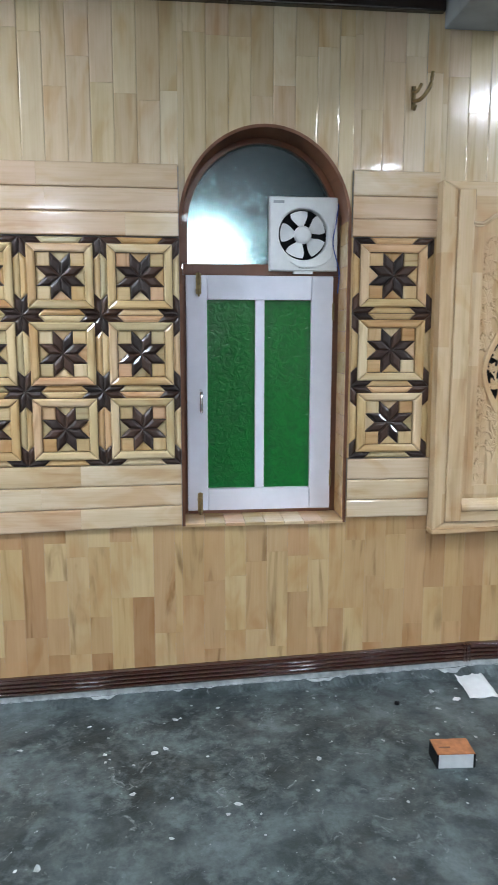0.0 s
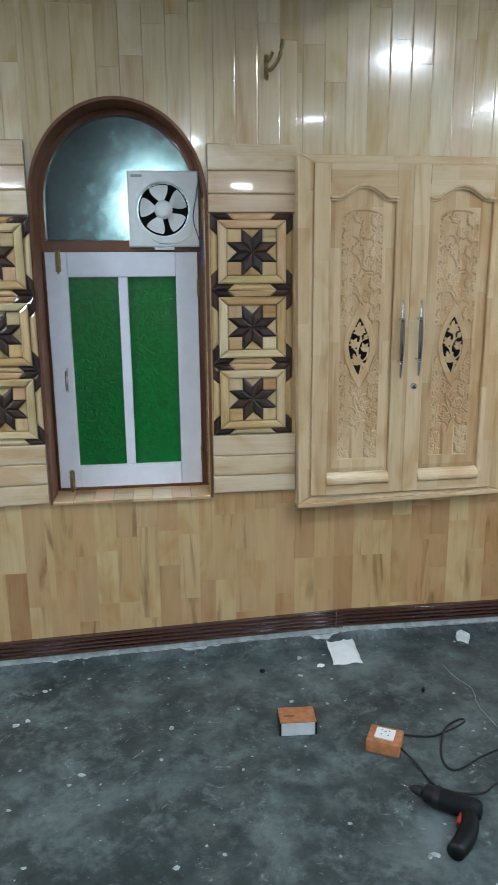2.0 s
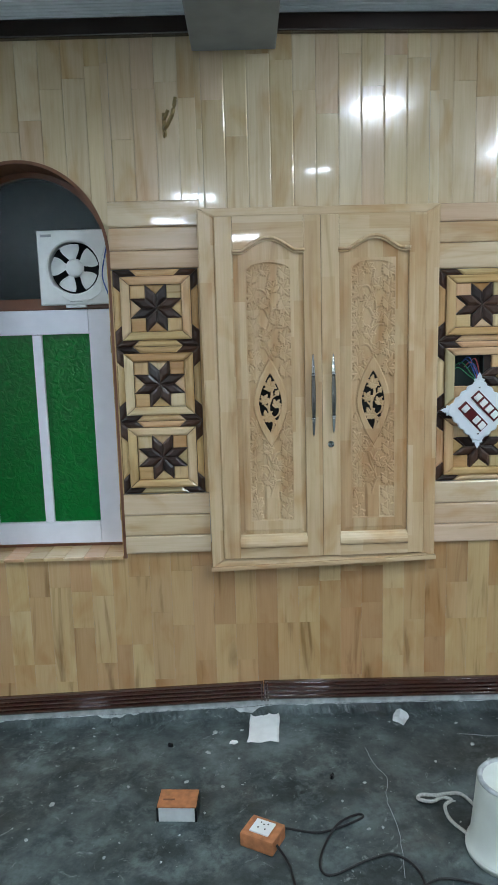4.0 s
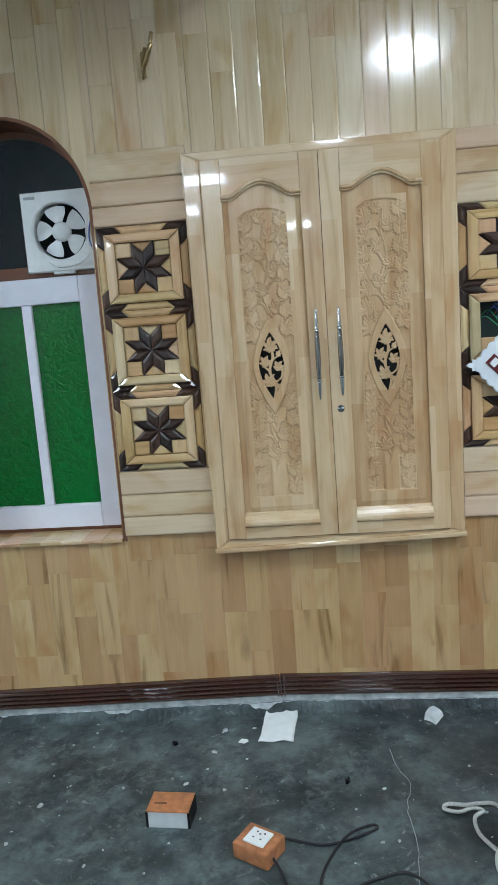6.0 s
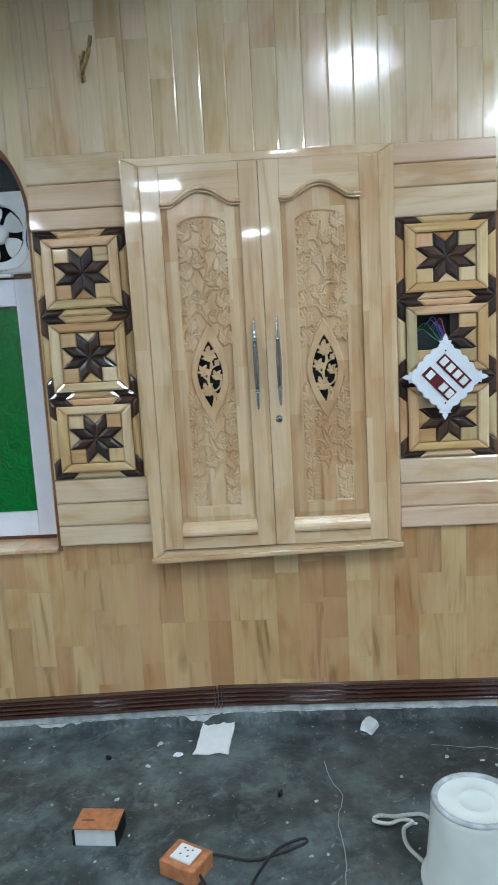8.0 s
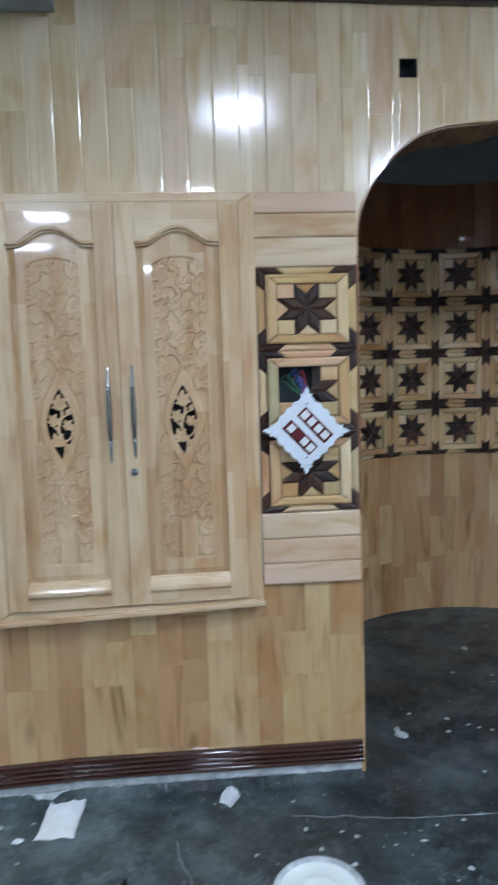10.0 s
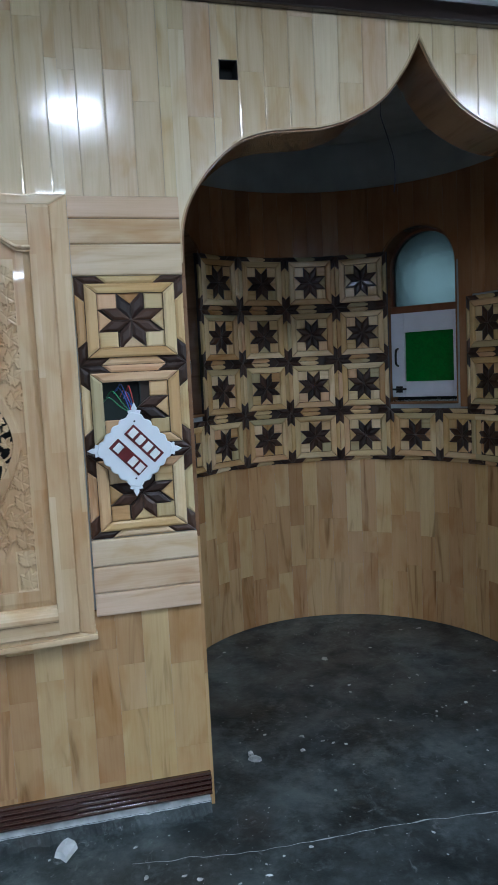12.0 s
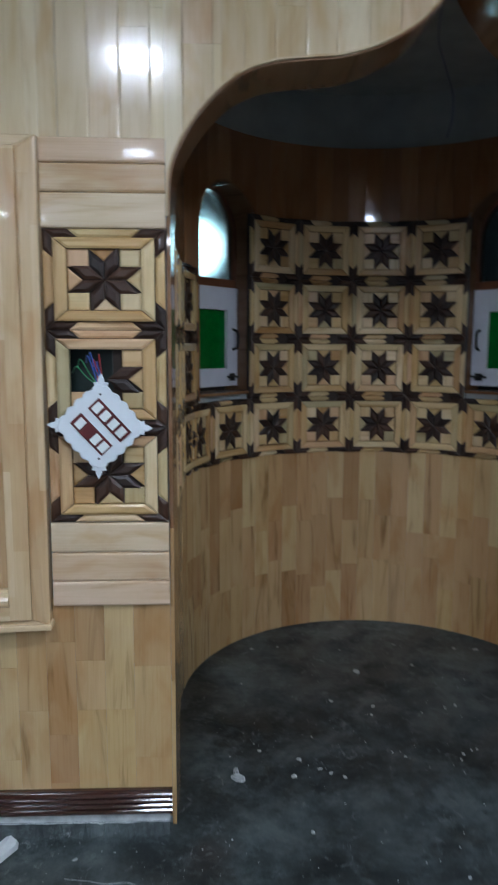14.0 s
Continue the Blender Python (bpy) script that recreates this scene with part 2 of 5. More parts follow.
# ---- builders ----
def mesh_of(name, verts, faces, mat, smooth=False):
    me = bpy.data.meshes.new(name)
    me.from_pydata([tuple(v) for v in verts], [], faces)
    me.materials.append(mat)
    if smooth:
        me.polygons.foreach_set("use_smooth", [True] * len(me.polygons))
    me.update()
    return me


def part(name, me, parent=None, label="", m=None):
    """Links a mesh as one object, under a thing or a part if one is given."""
    ob = new(name, me)
    if parent is not None:
        ob.parent = parent
    if m is not None:
        ob.matrix_local = m
    if label:
        ob["label"] = label
    return ob


def sheared(me, m):
    """Bakes a frame that is not square into a mesh."""
    me.transform(m)
    return me


def holder(name, m=None):
    ob = new(name)
    ob.empty_display_size = 0.05
    if m is not None:
        ob.matrix_world = m
    return ob


def box_data(x0, x1, y0, y1, z0, z1, bev=0.0):
    bm = bmesh.new()
    bmesh.ops.create_cube(bm, size=1)
    for v in bm.verts:
        v.co = ((x0 + x1) / 2 + v.co.x * (x1 - x0), (y0 + y1) / 2 + v.co.y * (y1 - y0), (z0 + z1) / 2 + v.co.z * (z1 - z0))
    if bev:
        bmesh.ops.bevel(bm, geom=list(bm.edges), offset=bev, segments=2, affect="EDGES", profile=0.6)
    return bm


def finish(name, bm, mat, smooth=False):
    me = bpy.data.meshes.new(name)
    bm.to_mesh(me); bm.free()
    me.materials.append(mat)
    if smooth:
        me.polygons.foreach_set("use_smooth", [True] * len(me.polygons))
    return me


def box(name, x0, x1, y0, y1, z0, z1, mat, bev=0.002):
    return finish(name, box_data(x0, x1, y0, y1, z0, z1, bev), mat)


def inset(poly, d):
    """Moves each side of a convex, anticlockwise polygon inwards by d."""
    out, n = [], len(poly)
    for i in range(n):
        p0, p1, p2 = (Vector(poly[(i + k) % n]) for k in (-1, 0, 1))
        a, c = (p1 - p0).normalized(), (p2 - p1).normalized()
        na, nc = Vector((-a.y, a.x)), Vector((-c.y, c.x))
        h = na + nc
        out.append(p1 + h * (d / max(0.25, h.dot(na))))
    return out


def prism(name, poly, depth, bev, mat, y0=0.0):
    """A flat piece in the x-z plane, its front towards -y, with a bevelled rim."""
    n = len(poly)
    inner = inset(poly, bev)
    v = [(p[0], y0, p[1]) for p in poly] + [(p[0], y0 - depth + bev * 0.6, p[1]) for p in poly] + [(p[0], y0 - depth, p[1]) for p in inner]
    f = [tuple(range(2 * n, 3 * n))]
    for i in range(n):
        j = (i + 1) % n
        f += [(i, j, n + j, n + i), (n + i, n + j, 2 * n + j, 2 * n + i)]
    return mesh_of(name, v, f, mat)


def plank_mesh(name, w, low, high, depth, mat, cols=8, edge=0.0035):
    """An upright plank 0..w wide with rounded long edges; low and high give its ends' heights along the width."""
    xs = [0, edge * 0.35, edge] + [edge + (w - 2 * edge) * k / cols for k in range(1, cols)] + [w - edge, w - edge * 0.35, w]
    g = min(edge * 0.55, depth * 0.4)
    ys = [-depth + g, -depth + g * 0.3, -depth] + [-depth] * (cols - 1) + [-depth, -depth + g * 0.3, -depth + g]
    v, f = [], []
    for x, y in zip(xs, ys):
        v += [(x, y, low(x)), (x, y, high(x)), (x, 0, low(x)), (x, 0, high(x))]
    for i in range(len(xs) - 1):
        a, b2 = 4 * i, 4 * i + 4
        f += [(a, b2, b2 + 1, a + 1), (a + 2, b2 + 2, b2, a), (a + 1, b2 + 1, b2 + 3, a + 3)]
    return mesh_of(name, v, f, mat)


def board_mesh(name, l, h, depth, mat, edge=0.007):
    """A lying board, 0..l long and h high, with rounded long edges."""
    zs = [0, edge * 0.3, edge, h - edge, h - edge * 0.3, h]
    ys = [-depth + 0.008, -depth + 0.002, -depth, -depth, -depth + 0.002, -depth + 0.008]
    v, f = [], []
    for z, y in zip(zs, ys):
        v += [(0, y, z), (l, y, z)]
    for i in range(5):
        f.append((2 * i, 2 * i + 1, 2 * i + 3, 2 * i + 2))
    f += [tuple(range(10, -1, -2)), tuple(range(1, 12, 2))]
    return mesh_of(name, v, f, mat)


def columns(name, us, spans, place, d0, d1, mat):
    """A wall of upright columns: spans(ua, ub) lists the solid stretches as (low a, low b, high a, high b)."""
    v, f = [], []
    for ua, ub in zip(us, us[1:]):
        for la, lb, ha, hb in spans(ua, ub):
            k = len(v)
            for d in (d0, d1):
                v += [place(ua, d, la), place(ub, d, lb), place(ub, d, hb), place(ua, d, ha)]
            f += [(k, k + 1, k + 2, k + 3), (k + 7, k + 6, k + 5, k + 4), (k, k + 4, k + 5, k + 1), (k + 3, k + 2, k + 6, k + 7), (k, k + 3, k + 7, k + 4), (k + 1, k + 5, k + 6, k + 2)]
    me = mesh_of(name, v, f, mat)
    bm = bmesh.new()
    bm.from_mesh(me)
    bmesh.ops.remove_doubles(bm, verts=list(bm.verts), dist=1e-5)
    bm.to_mesh(me)
    bm.free()
    return me


def tube(name, pts, radius, mat, sides=8, closed=False, taper=None):
    """A round bar along a line of points."""
    pts = [Vector(p) for p in pts]
    v, f, n = [], [], len(pts)
    up = Vector((0.13, 0.31, 0.94))
    for i, p in enumerate(pts):
        t = (pts[(i + 1) % n] - pts[i - 1]) if closed else (pts[min(i + 1, n - 1)] - pts[max(i - 1, 0)])
        t.normalize()
        a = t.cross(up).normalized() if abs(t.dot(up)) < 0.98 else t.cross(Vector((1, 0, 0))).normalized()
        c = t.cross(a)
        r = radius * (taper(i / (n - 1)) if taper else 1)
        v += [p + (a * math.cos(2 * math.pi * k / sides) + c * math.sin(2 * math.pi * k / sides)) * r for k in range(sides)]
    for i in range(n if closed else n - 1):
        for k in range(sides):
            a0, a1 = i * sides + k, i * sides + (k + 1) % sides
            b0, b1 = ((i + 1) % n) * sides + k, ((i + 1) % n) * sides + (k + 1) % sides
            f.append((a0, b0, b1, a1))
    if not closed:
        f += [tuple(range(sides)), tuple(range((n - 1) * sides, n * sides))[::-1]]
    return mesh_of(name, v, f, mat, True)


def smooth_line(pts, per=8):
    """A Catmull-Rom line through a few points."""
    q = [Vector(p) for p in pts]
    q = [2 * q[0] - q[1]] + q + [2 * q[-1] - q[-2]]
    out = []
    for i in range(1, len(q) - 2):
        for k in range(per):
            t = k / per
            a, b2, c, d = q[i - 1:i + 3]
            out.append(0.5 * ((2 * b2) + (c - a) * t + (2 * a - 5 * b2 + 4 * c - d) * t * t + (3 * b2 - a - 3 * c + d) * t ** 3))
    return out + [q[-2]]


def lathe(name, prof, mat, segs=36, smooth=True):
    """Turns a profile of (radius, height) round the z axis."""
    v, f, n = [], [], len(prof)
    for k in range(segs):
        a = 2 * math.pi * k / segs
        v += [(r * math.cos(a), r * math.sin(a), z) for r, z in prof]
    for k in range(segs):
        for i in range(n - 1):
            j = (k + 1) % segs
            f.append((k * n + i, j * n + i, j * n + i + 1, k * n + i + 1))
    return mesh_of(name, v, f, mat, smooth)


def sweep_strip(name, line, y0, y1, thick, mat, inward):
    """A lining along a line in the x-z plane, from y0 to y1, thickened towards the given side."""
    v, f, n = [], [], len(line)
    for i, p in enumerate(line):
        t = (Vector(line[min(i + 1, n - 1)]) - Vector(line[max(i - 1, 0)])).normalized()
        o = Vector((-t.y, t.x)) * (thick * inward)
        a, b2 = Vector(p), Vector(p) + o
        v += [(a.x, y0, a.y), (a.x, y1, a.y), (b2.x, y1, b2.y), (b2.x, y0, b2.y)]
    for i in range(n - 1):
        for k in range(4):
            f.append((4 * i + k, 4 * i + (k + 1) % 4, 4 * i + 4 + (k + 1) % 4, 4 * i + 4 + k))
    f += [(0, 1, 2, 3), tuple(range(4 * n - 1, 4 * n - 5, -1))]
    return mesh_of(name, v, f, mat)


# ---- the plan ----
WALL = 3.26          # face of the planked wall
WX, WH, WS, WT = 1.345, 0.34, 1.9, 0.367    # window arch: middle, half width, springing, rise
WIN_Z = 0.69
DOOR_Y = 3.193       # front of the cupboard doors
AX, AHALF = 4.152, 0.857                    # alcove arch: middle, half width
CY, R = 4.03, 0.87                          # alcove: centre of its round end, radius
OGEE = smooth_line([(0.857, 1.86), (0.852, 1.97), (0.822, 2.06), (0.755, 2.16), (0.658, 2.243), (0.557, 2.28), (0.45, 2.292), (0.352, 2.303), (0.25, 2.337), (0.145, 2.40), (0.075, 2.48), (0.034, 2.545), (0.0, 2.612)], 6)
HOLE = (3.452, 3.513, 2.432, 2.494)         # small square opening high in the wall
SOCKET = (2.998, 3.139, 1.351, 1.494)       # open wiring box in the star panel
ALC_TOP = 2.483


def ogee(x):
    d = abs(x - AX)
    if d >= AHALF:
        return 0.0
    for p, q in zip(OGEE, OGEE[1:]):
        if q.x <= d <= p.x:
            return p.y + (q.y - p.y) * (p.x - d) / max(1e-6, p.x - q.x)
    return OGEE[0].y


def arch_top(x):
    d = abs(x - WX) / WH
    return WS + WT * math.sqrt(max(0.0, 1 - d * d)) if d < 1 else 0.0


# floor, ceiling and closing walls
FX = [-2.2, -0.8, 2.2, 9.5]
FZ = [-0.084, -0.084, 0.0, 0.0]
fv = [(x, y, z) for y in (-6.8, 13.5) for x, z in zip(FX, FZ)] + [(x, y, -0.3) for y in (-6.8, 13.5) for x in FX]
ff2 = [(i, i + 1, i + 5, i + 4) for i in range(3)] + [(i + 8, i + 12, i + 13, i + 9) for i in range(3)] + [(i, i + 8, i + 9, i + 1) for i in range(3)] + [(i + 4, i + 5, i + 13, i + 12) for i in range(3)] + [(0, 4, 12, 8), (3, 11, 15, 7)]
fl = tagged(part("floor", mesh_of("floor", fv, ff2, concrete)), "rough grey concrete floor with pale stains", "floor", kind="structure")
tagged(part("ceiling", box("ceiling", -2.2, 6.6, -6.8, 3.46, CEIL, CEIL + 0.1, plaster, 0)), "plain grey plaster ceiling", "ceiling", kind="structure")
tagged(part("wall_west", box("wall_west", -2.3, -2.2, -6.8, 3.46, -0.1, CEIL + 0.1, cream, 0)), "plain painted plaster wall", "wall", kind="structure")
tagged(part("wall_east", box("wall_east", 6.6, 6.7, -6.8, 3.46, -0.1, CEIL + 0.1, cream, 0)), "plain painted plaster wall", "wall", kind="structure")
tagged(part("wall_south", box("wall_south", -2.3, 6.7, -6.9, -6.8, -0.1, CEIL + 0.1, cream, 0)), "plain painted plaster wall", "wall", kind="structure")


def main_spans(ua, ub):
    mid = (ua + ub) / 2
    if abs(mid - WX) < WH:
        return [(-0.1, -0.1, WIN_Z, WIN_Z), (arch_top(ua) or WS, arch_top(ub) or WS, CEIL, CEIL)]
    if abs(mid - AX) < AHALF:
        return [(ogee(ua) or 1.86, ogee(ub) or 1.86, CEIL, CEIL)]
    for x0, x1, z0, z1 in (HOLE, SOCKET):
        if x0 < mid < x1:
            return [(-0.1, -0.1, z0, z0), (z1, z1, CEIL, CEIL)]
    return [(-0.1, -0.1, CEIL, CEIL)]


def hole_over_arch(ua, ub):
    mid = (ua + ub) / 2
    if HOLE[0] < mid < HOLE[1]:
        return [(ogee(ua), ogee(ub), HOLE[2], HOLE[2]), (HOLE[3], HOLE[3], CEIL, CEIL)]
    return main_spans(ua, ub)


cuts = {-2.2, 6.6, WX - WH, WX + WH, AX - AHALF, AX + AHALF, HOLE[0], HOLE[1], SOCKET[0], SOCKET[1]}
cuts |= {WX - WH * math.cos(math.pi * k / 40) for k in range(41)}
cuts |= {AX + sgn * p.x for p in OGEE for sgn in (-1, 1)}
us = sorted(cuts)
us = [u for i, u in enumerate(us) if i == 0 or u - us[i - 1] > 1e-5]
wall = tagged(part("wall_north", columns("wall_north", us, hole_over_arch, lambda u, d, z: (u, WALL + d, z), 0.013, 0.2, plaster)), "wall clad in varnished pale pine planks", "wall", kind="structure")


# ---- planks of the main wall ----
rng = random.Random(4)
PITCH = 0.0858


def plank_foot(x):
    if abs(x - WX) < WH - 1e-6:
        return arch_top(x)
    if abs(x - AX) < AHALF - 1e-6:
        return ogee(x)
    return 2.05 if 2.034 < x < 2.951 else 2.064 if x > 2.9 else 2.104


def lay_upper(x0, x1):
    """One column of upper planking, cut to the arches and the small opening."""
    for e in (WX - WH, WX + WH, AX - AHALF, AX + AHALF, 2.035, 2.95):
        if x0 + 1e-4 < e < x1 - 1e-4:
            lay_upper(x0, e)
            lay_upper(e, x1)
            return
    pieces = [(x0, x1, 0, 9)]
    if x0 < HOLE[1] and x1 > HOLE[0]:
        a, c = max(x0, HOLE[0]), min(x1, HOLE[1])
        pieces = [(x0, a, 0, 9), (a, c, 0, HOLE[2]), (a, c, HOLE[3], 9), (c, x1, 0, 9)]
    for a, c, za, zc in pieces:
        if c - a < 0.001:
            continue
        lo = lambda x, a=a, c=c, za=za: max(plank_foot(min(max(a + x, a + 1e-5), c - 1e-5)), za)
        top = min(zc, 2.70)
        w = c - a - 0.0002
        cut = 2.3 + 0.34 * rng.random()
        mid_lo = max(lo(0), lo(w), lo(w / 2))
        ends = [lo, top] if (cut < mid_lo + 0.06 or cut > top - 0.06) else [lo, cut, top]
        for e0, e1 in zip(ends, ends[1:]):
            f0 = e0 if callable(e0) else (lambda x, e0=e0: e0 + 0.0006)
            part("plank", plank_mesh("plank", w, f0, lambda x, e1=e1: e1, 0.0125, pine_up, edge=0.0048 if w > 0.08 else 0.001), wall, m=Matrix.Translation((a, WALL + 0.0125, 0)))


x = -0.26
while x < 5.5:
    lay_upper(x, x + PITCH)
    x += PITCH


def lay_lower(xa, xb, head):
    x = xa
    while x < xb - 0.01:
        w = min(0.088, xb - x)
        if xb - x - w < 0.03:
            w = xb - x
        z = 0.03
        step = rng.choice((0.12, 0.2, 0.28, 0.36))
        while z < head:
            top = min(head, z + step)
            if head - top < 0.07:
                top = head
            part("plank", plank_mesh("plank", w - 0.0002, lambda t, z=z: z + 0.0004, lambda t, q=top: q, 0.0125, pine_v, cols=2, edge=0.0009), wall, m=Matrix.Translation((x, WALL + 0.0125, 0)))
            z = top
            step = rng.choice((0.16, 0.24, 0.3, 0.42))
        x += w


lay_lower(-0.26, WX - WH - 0.002, 0.71)
lay_lower(WX - WH - 0.002, WX + WH + 0.002, 0.69)
lay_lower(WX + WH + 0.002, AX - AHALF, 0.745)
lay_lower(AX + AHALF, 5.5, 0.745)


def lay_boards(xa, xb, upper, lower, slope=0.0):
    """Three lying boards above and three below a star panel; the lower ones taper to follow the sloping floor."""
    for zs, k in ((upper, 0.0), (lower, slope)):
        for i, (z0, z1) in enumerate(zip(zs, zs[1:])):
            k0, k1 = k * (1 - i / 3), k * (1 - (i + 1) / 3)
            x = xa
            while x < xb - 0.01:
                l2 = min(xb - x, 0.5 + 0.6 * rng.random())
                if xb - x - l2 < 0.15:
                    l2 = xb - x
                h = z1 - z0 - 0.0003
                me = board_mesh("board", l2 - 0.0003, h, 0.028, pine_h)
                for q2 in me.vertices:
                    left, share = xb - x - q2.co.x, q2.co.z / h
                    q2.co.z += -k0 * left * (1 - share) - k1 * left * share
                part("board", me, wall, m=Matrix.Translation((x, WALL + 0.0125, z0)))
                x += l2


lay_boards(-0.26, WX - WH - 0.002, (1.842, 1.932, 2.02, 2.11), (0.698, 0.782, 0.868, 0.951), 0.03)
lay_boards(WX + WH + 0.002, 2.035, (1.852, 1.922, 2.008, 2.105), (0.712, 0.787, 0.874, 0.963))
lay_boards(2.95, AX - AHALF, (1.822, 1.92, 1.998, 2.066), (0.728, 0.805, 0.893, 0.984))
lay_boards(AX + AHALF, 5.5, (1.822, 1.92, 1.998, 2.066), (0.728, 0.805, 0.893, 0.984))


# ---- star panels ----
S, H, P, L = 0.245, 0.025, 0.295, 0.058
IN = S / 2 - 0.033
SIDE = 2 * IN / (2 + math.sqrt(2))


def unit(deg):
    return Vector((math.cos(radians(deg)), math.sin(radians(deg))))


RH = [Vector((0, 0)), unit(0) * SIDE, (unit(0) + unit(45)) * SIDE, unit(45) * SIDE]
JOINT = 0.0009         # half the open joint round each piece


def piece(name, poly, depth, bev, mat):
    return prism(name, inset(poly, JOINT), depth, bev, mat)


piece_rhombus = piece("star_point", RH, 0.021, 0.0085, walnut_x)
q = IN - SIDE
piece_square = piece("corner_square", [(q, q), (IN, q), (IN, IN), (q, IN)], 0.015, 0.004, pine_x)
piece_tri = piece("triangle", [(SIDE, 0), (IN, -q), (IN, q)], 0.012, 0.004, pine_x)
piece_rim = piece("frame_strip", [(-S / 2, -S / 2), (S / 2, -S / 2), (IN, -IN), (-IN, -IN)], 0.026, 0.007, pine_x)
piece_dark = [piece("dark_piece", [(0, 0), (L, 0), (L + H, H), (H, H)], 0.018, 0.009, walnut_x), piece("dark_piece", [(0, 0), (H, -H), (L + H, -H), (L, 0)], 0.018, 0.009, walnut_x)]
piece_strip = [piece("light_strip", [(L, 0), (P - L, 0), (P - L - H, H), (L + H, H)], 0.017, 0.007, pine_x), piece("light_strip", [(L, 0), (L + H, -H), (P - L - H, -H), (P - L, 0)], 0.017, 0.007, pine_x)]


def spin(deg):
    return Matrix.Rotation(-radians(deg), 4, "Y")


def star_panel(parent, at, cols, rows, u0, v0, skip=lambda u, v: False):
    """Eight-pointed stars in square rims between strips; at(u, v) gives the frame of a place on the panel."""
    def add(me, name, u, v, m, cu, cv):
        if not skip(cu, cv):
            part(name, me, parent, m=at(u, v) @ m)
    for i in range(cols):
        for j in range(rows):
            u, v = u0 + (i + 0.5) * P, v0 + (j + 0.5) * P
            for k in range(8):
                c = unit(45 * k + 22.5) * 0.05
                add(piece_rhombus, "star_point", u, v, spin(45 * k), u + c.x, v + c.y)
            for k in range(4):
                c = unit(90 * k + 45) * 0.1
                add(piece_square, "corner_square", u, v, spin(90 * k), u + c.x, v + c.y)
                c = unit(90 * k) * 0.08
                add(piece_tri, "triangle", u, v, spin(90 * k), u + c.x, v + c.y)
                add(piece_rim, "frame_strip", u, v, spin(90 * k), u + 9, v)
    for i in range(cols + 1):
        for j in range(rows + 1):
            u, v = u0 + i * P, v0 + j * P
            for k in range(4):
                e, n = unit(90 * k), unit(90 * k + 90)
                for side, sg in ((0, 1), (1, -1)):
                    ci = i if (e.x + sg * n.x) > 0 else i - 1
                    cj = j if (e.y + sg * n.y) > 0 else j - 1
                    if not (0 <= ci < cols and 0 <= cj < rows):
                        continue
                    c = e * 0.05 + n * (sg * 0.012)
                    add(piece_dark[side], "dark_piece", u, v, spin(90 * k), u + c.x, v + c.y)
                    if k < 2:
                        c = e * (P / 2) + n * (sg * 0.012)
                        add(piece_strip[side], "light_strip", u, v, spin(90 * k), u + c.x, v + c.y)


def flat_panel(name, x1, cols, sx, z0, z1, label, skip=lambda u, v: False, hole=None):
    x0, sz = x1 - cols * P * sx, (z1 - z0) / (3 * P)
    if hole:
        spans = lambda a, c: [(z0, z0, hole[2], hole[2]), (hole[3], hole[3], z1, z1)] if hole[0] < (a + c) / 2 < hole[1] else [(z0, z0, z1, z1)]
        me = columns(name, [x0, hole[0], hole[1], x1], spans, lambda u, d, z: (u, WALL + d, z), -0.002, 0.0125, panel_back)
    else:
        me = box(name, x0, x1, WALL - 0.002, WALL + 0.0125, z0, z1, panel_back, 0)
    ob = tagged(part(name, me), label, "wall panel", "star panels")
    at = lambda u, v: Matrix.Translation((x0 + (u - x0) * sx, WALL - 0.002, z0 + (v - z0) * sz)) @ Matrix.Diagonal((sx, 1, sz, 1))
    star_panel(ob, at, cols, 3, x0, z0, lambda u, v: skip(x0 + (u - x0) * sx, z0 + (v - z0) * sz))
    return ob


flat_panel("star_panel", 1.004, 4, 1.02, 0.952, 1.837, "star-pattern panel of dark and pale wood beside the window")
flat_panel("star_panel", 2.02, 1, 1.115, 0.966, 1.85, "narrow star-pattern wood panel between window and cupboard")
for xa, xb in ((1.6852, 1.6905), (2.0205, 2.0355), (2.9505, 2.9519)):
    part("edge_strip", box("edge_strip", xa, xb, WALL - 0.014, WALL + 0.0125, 0.986 if xa > 2.9 else 0.965, 1.82 if xa > 2.9 else 1.85, pine_v, 0.0006), wall)
# the panel that the wiring box is cut into
flat_panel("star_panel", 3.293, 1, 1.155, 0.986, 1.821, "narrow star-pattern wood panel with an open wiring box cut in", lambda u, v: SOCKET[0] - 0.012 < u < SOCKET[1] + 0.012 and SOCKET[2] - 0.012 < v < SOCKET[3] + 0.012, SOCKET)

# ---- baseboard ----
def fluted(name, l, mat):
    prof = [(0.0, 0.0), (-0.018, 0.0)]
    for k in range(4):
        prof += [(-0.02 - 0.006 * math.sin(math.pi * q2 / 6), 0.002 + 0.0175 * k + 0.0165 * q2 / 6) for q2 in range(7)]
        prof.append((-0.014, 0.002 + 0.0175 * k + 0.017))
    prof += [(-0.013, 0.073), (-0.011, 0.079), (0.0, 0.08)]
    v, f, n = [], [], len(prof)
    for x in (0, l):
        v += [(x, y, z) for y, z in prof]
    for i in range(n - 1):
        f.append((i, n + i, n + i + 1, i + 1))
    f += [tuple(range(n))[::-1], tuple(range(n, 2 * n))]
    return mesh_of(name, v, f, mat)


def base_z(x):
    """Foot of the baseboard, which follows the uneven floor."""
    return 0.052 - 0.036 * (2.236 - x) if x < 2.236 else 0.054 - 0.004 * (x - 2.236)


def floor_z(x):
    return -0.028 * min(max(0.0, 2.2 - x), 3.0)


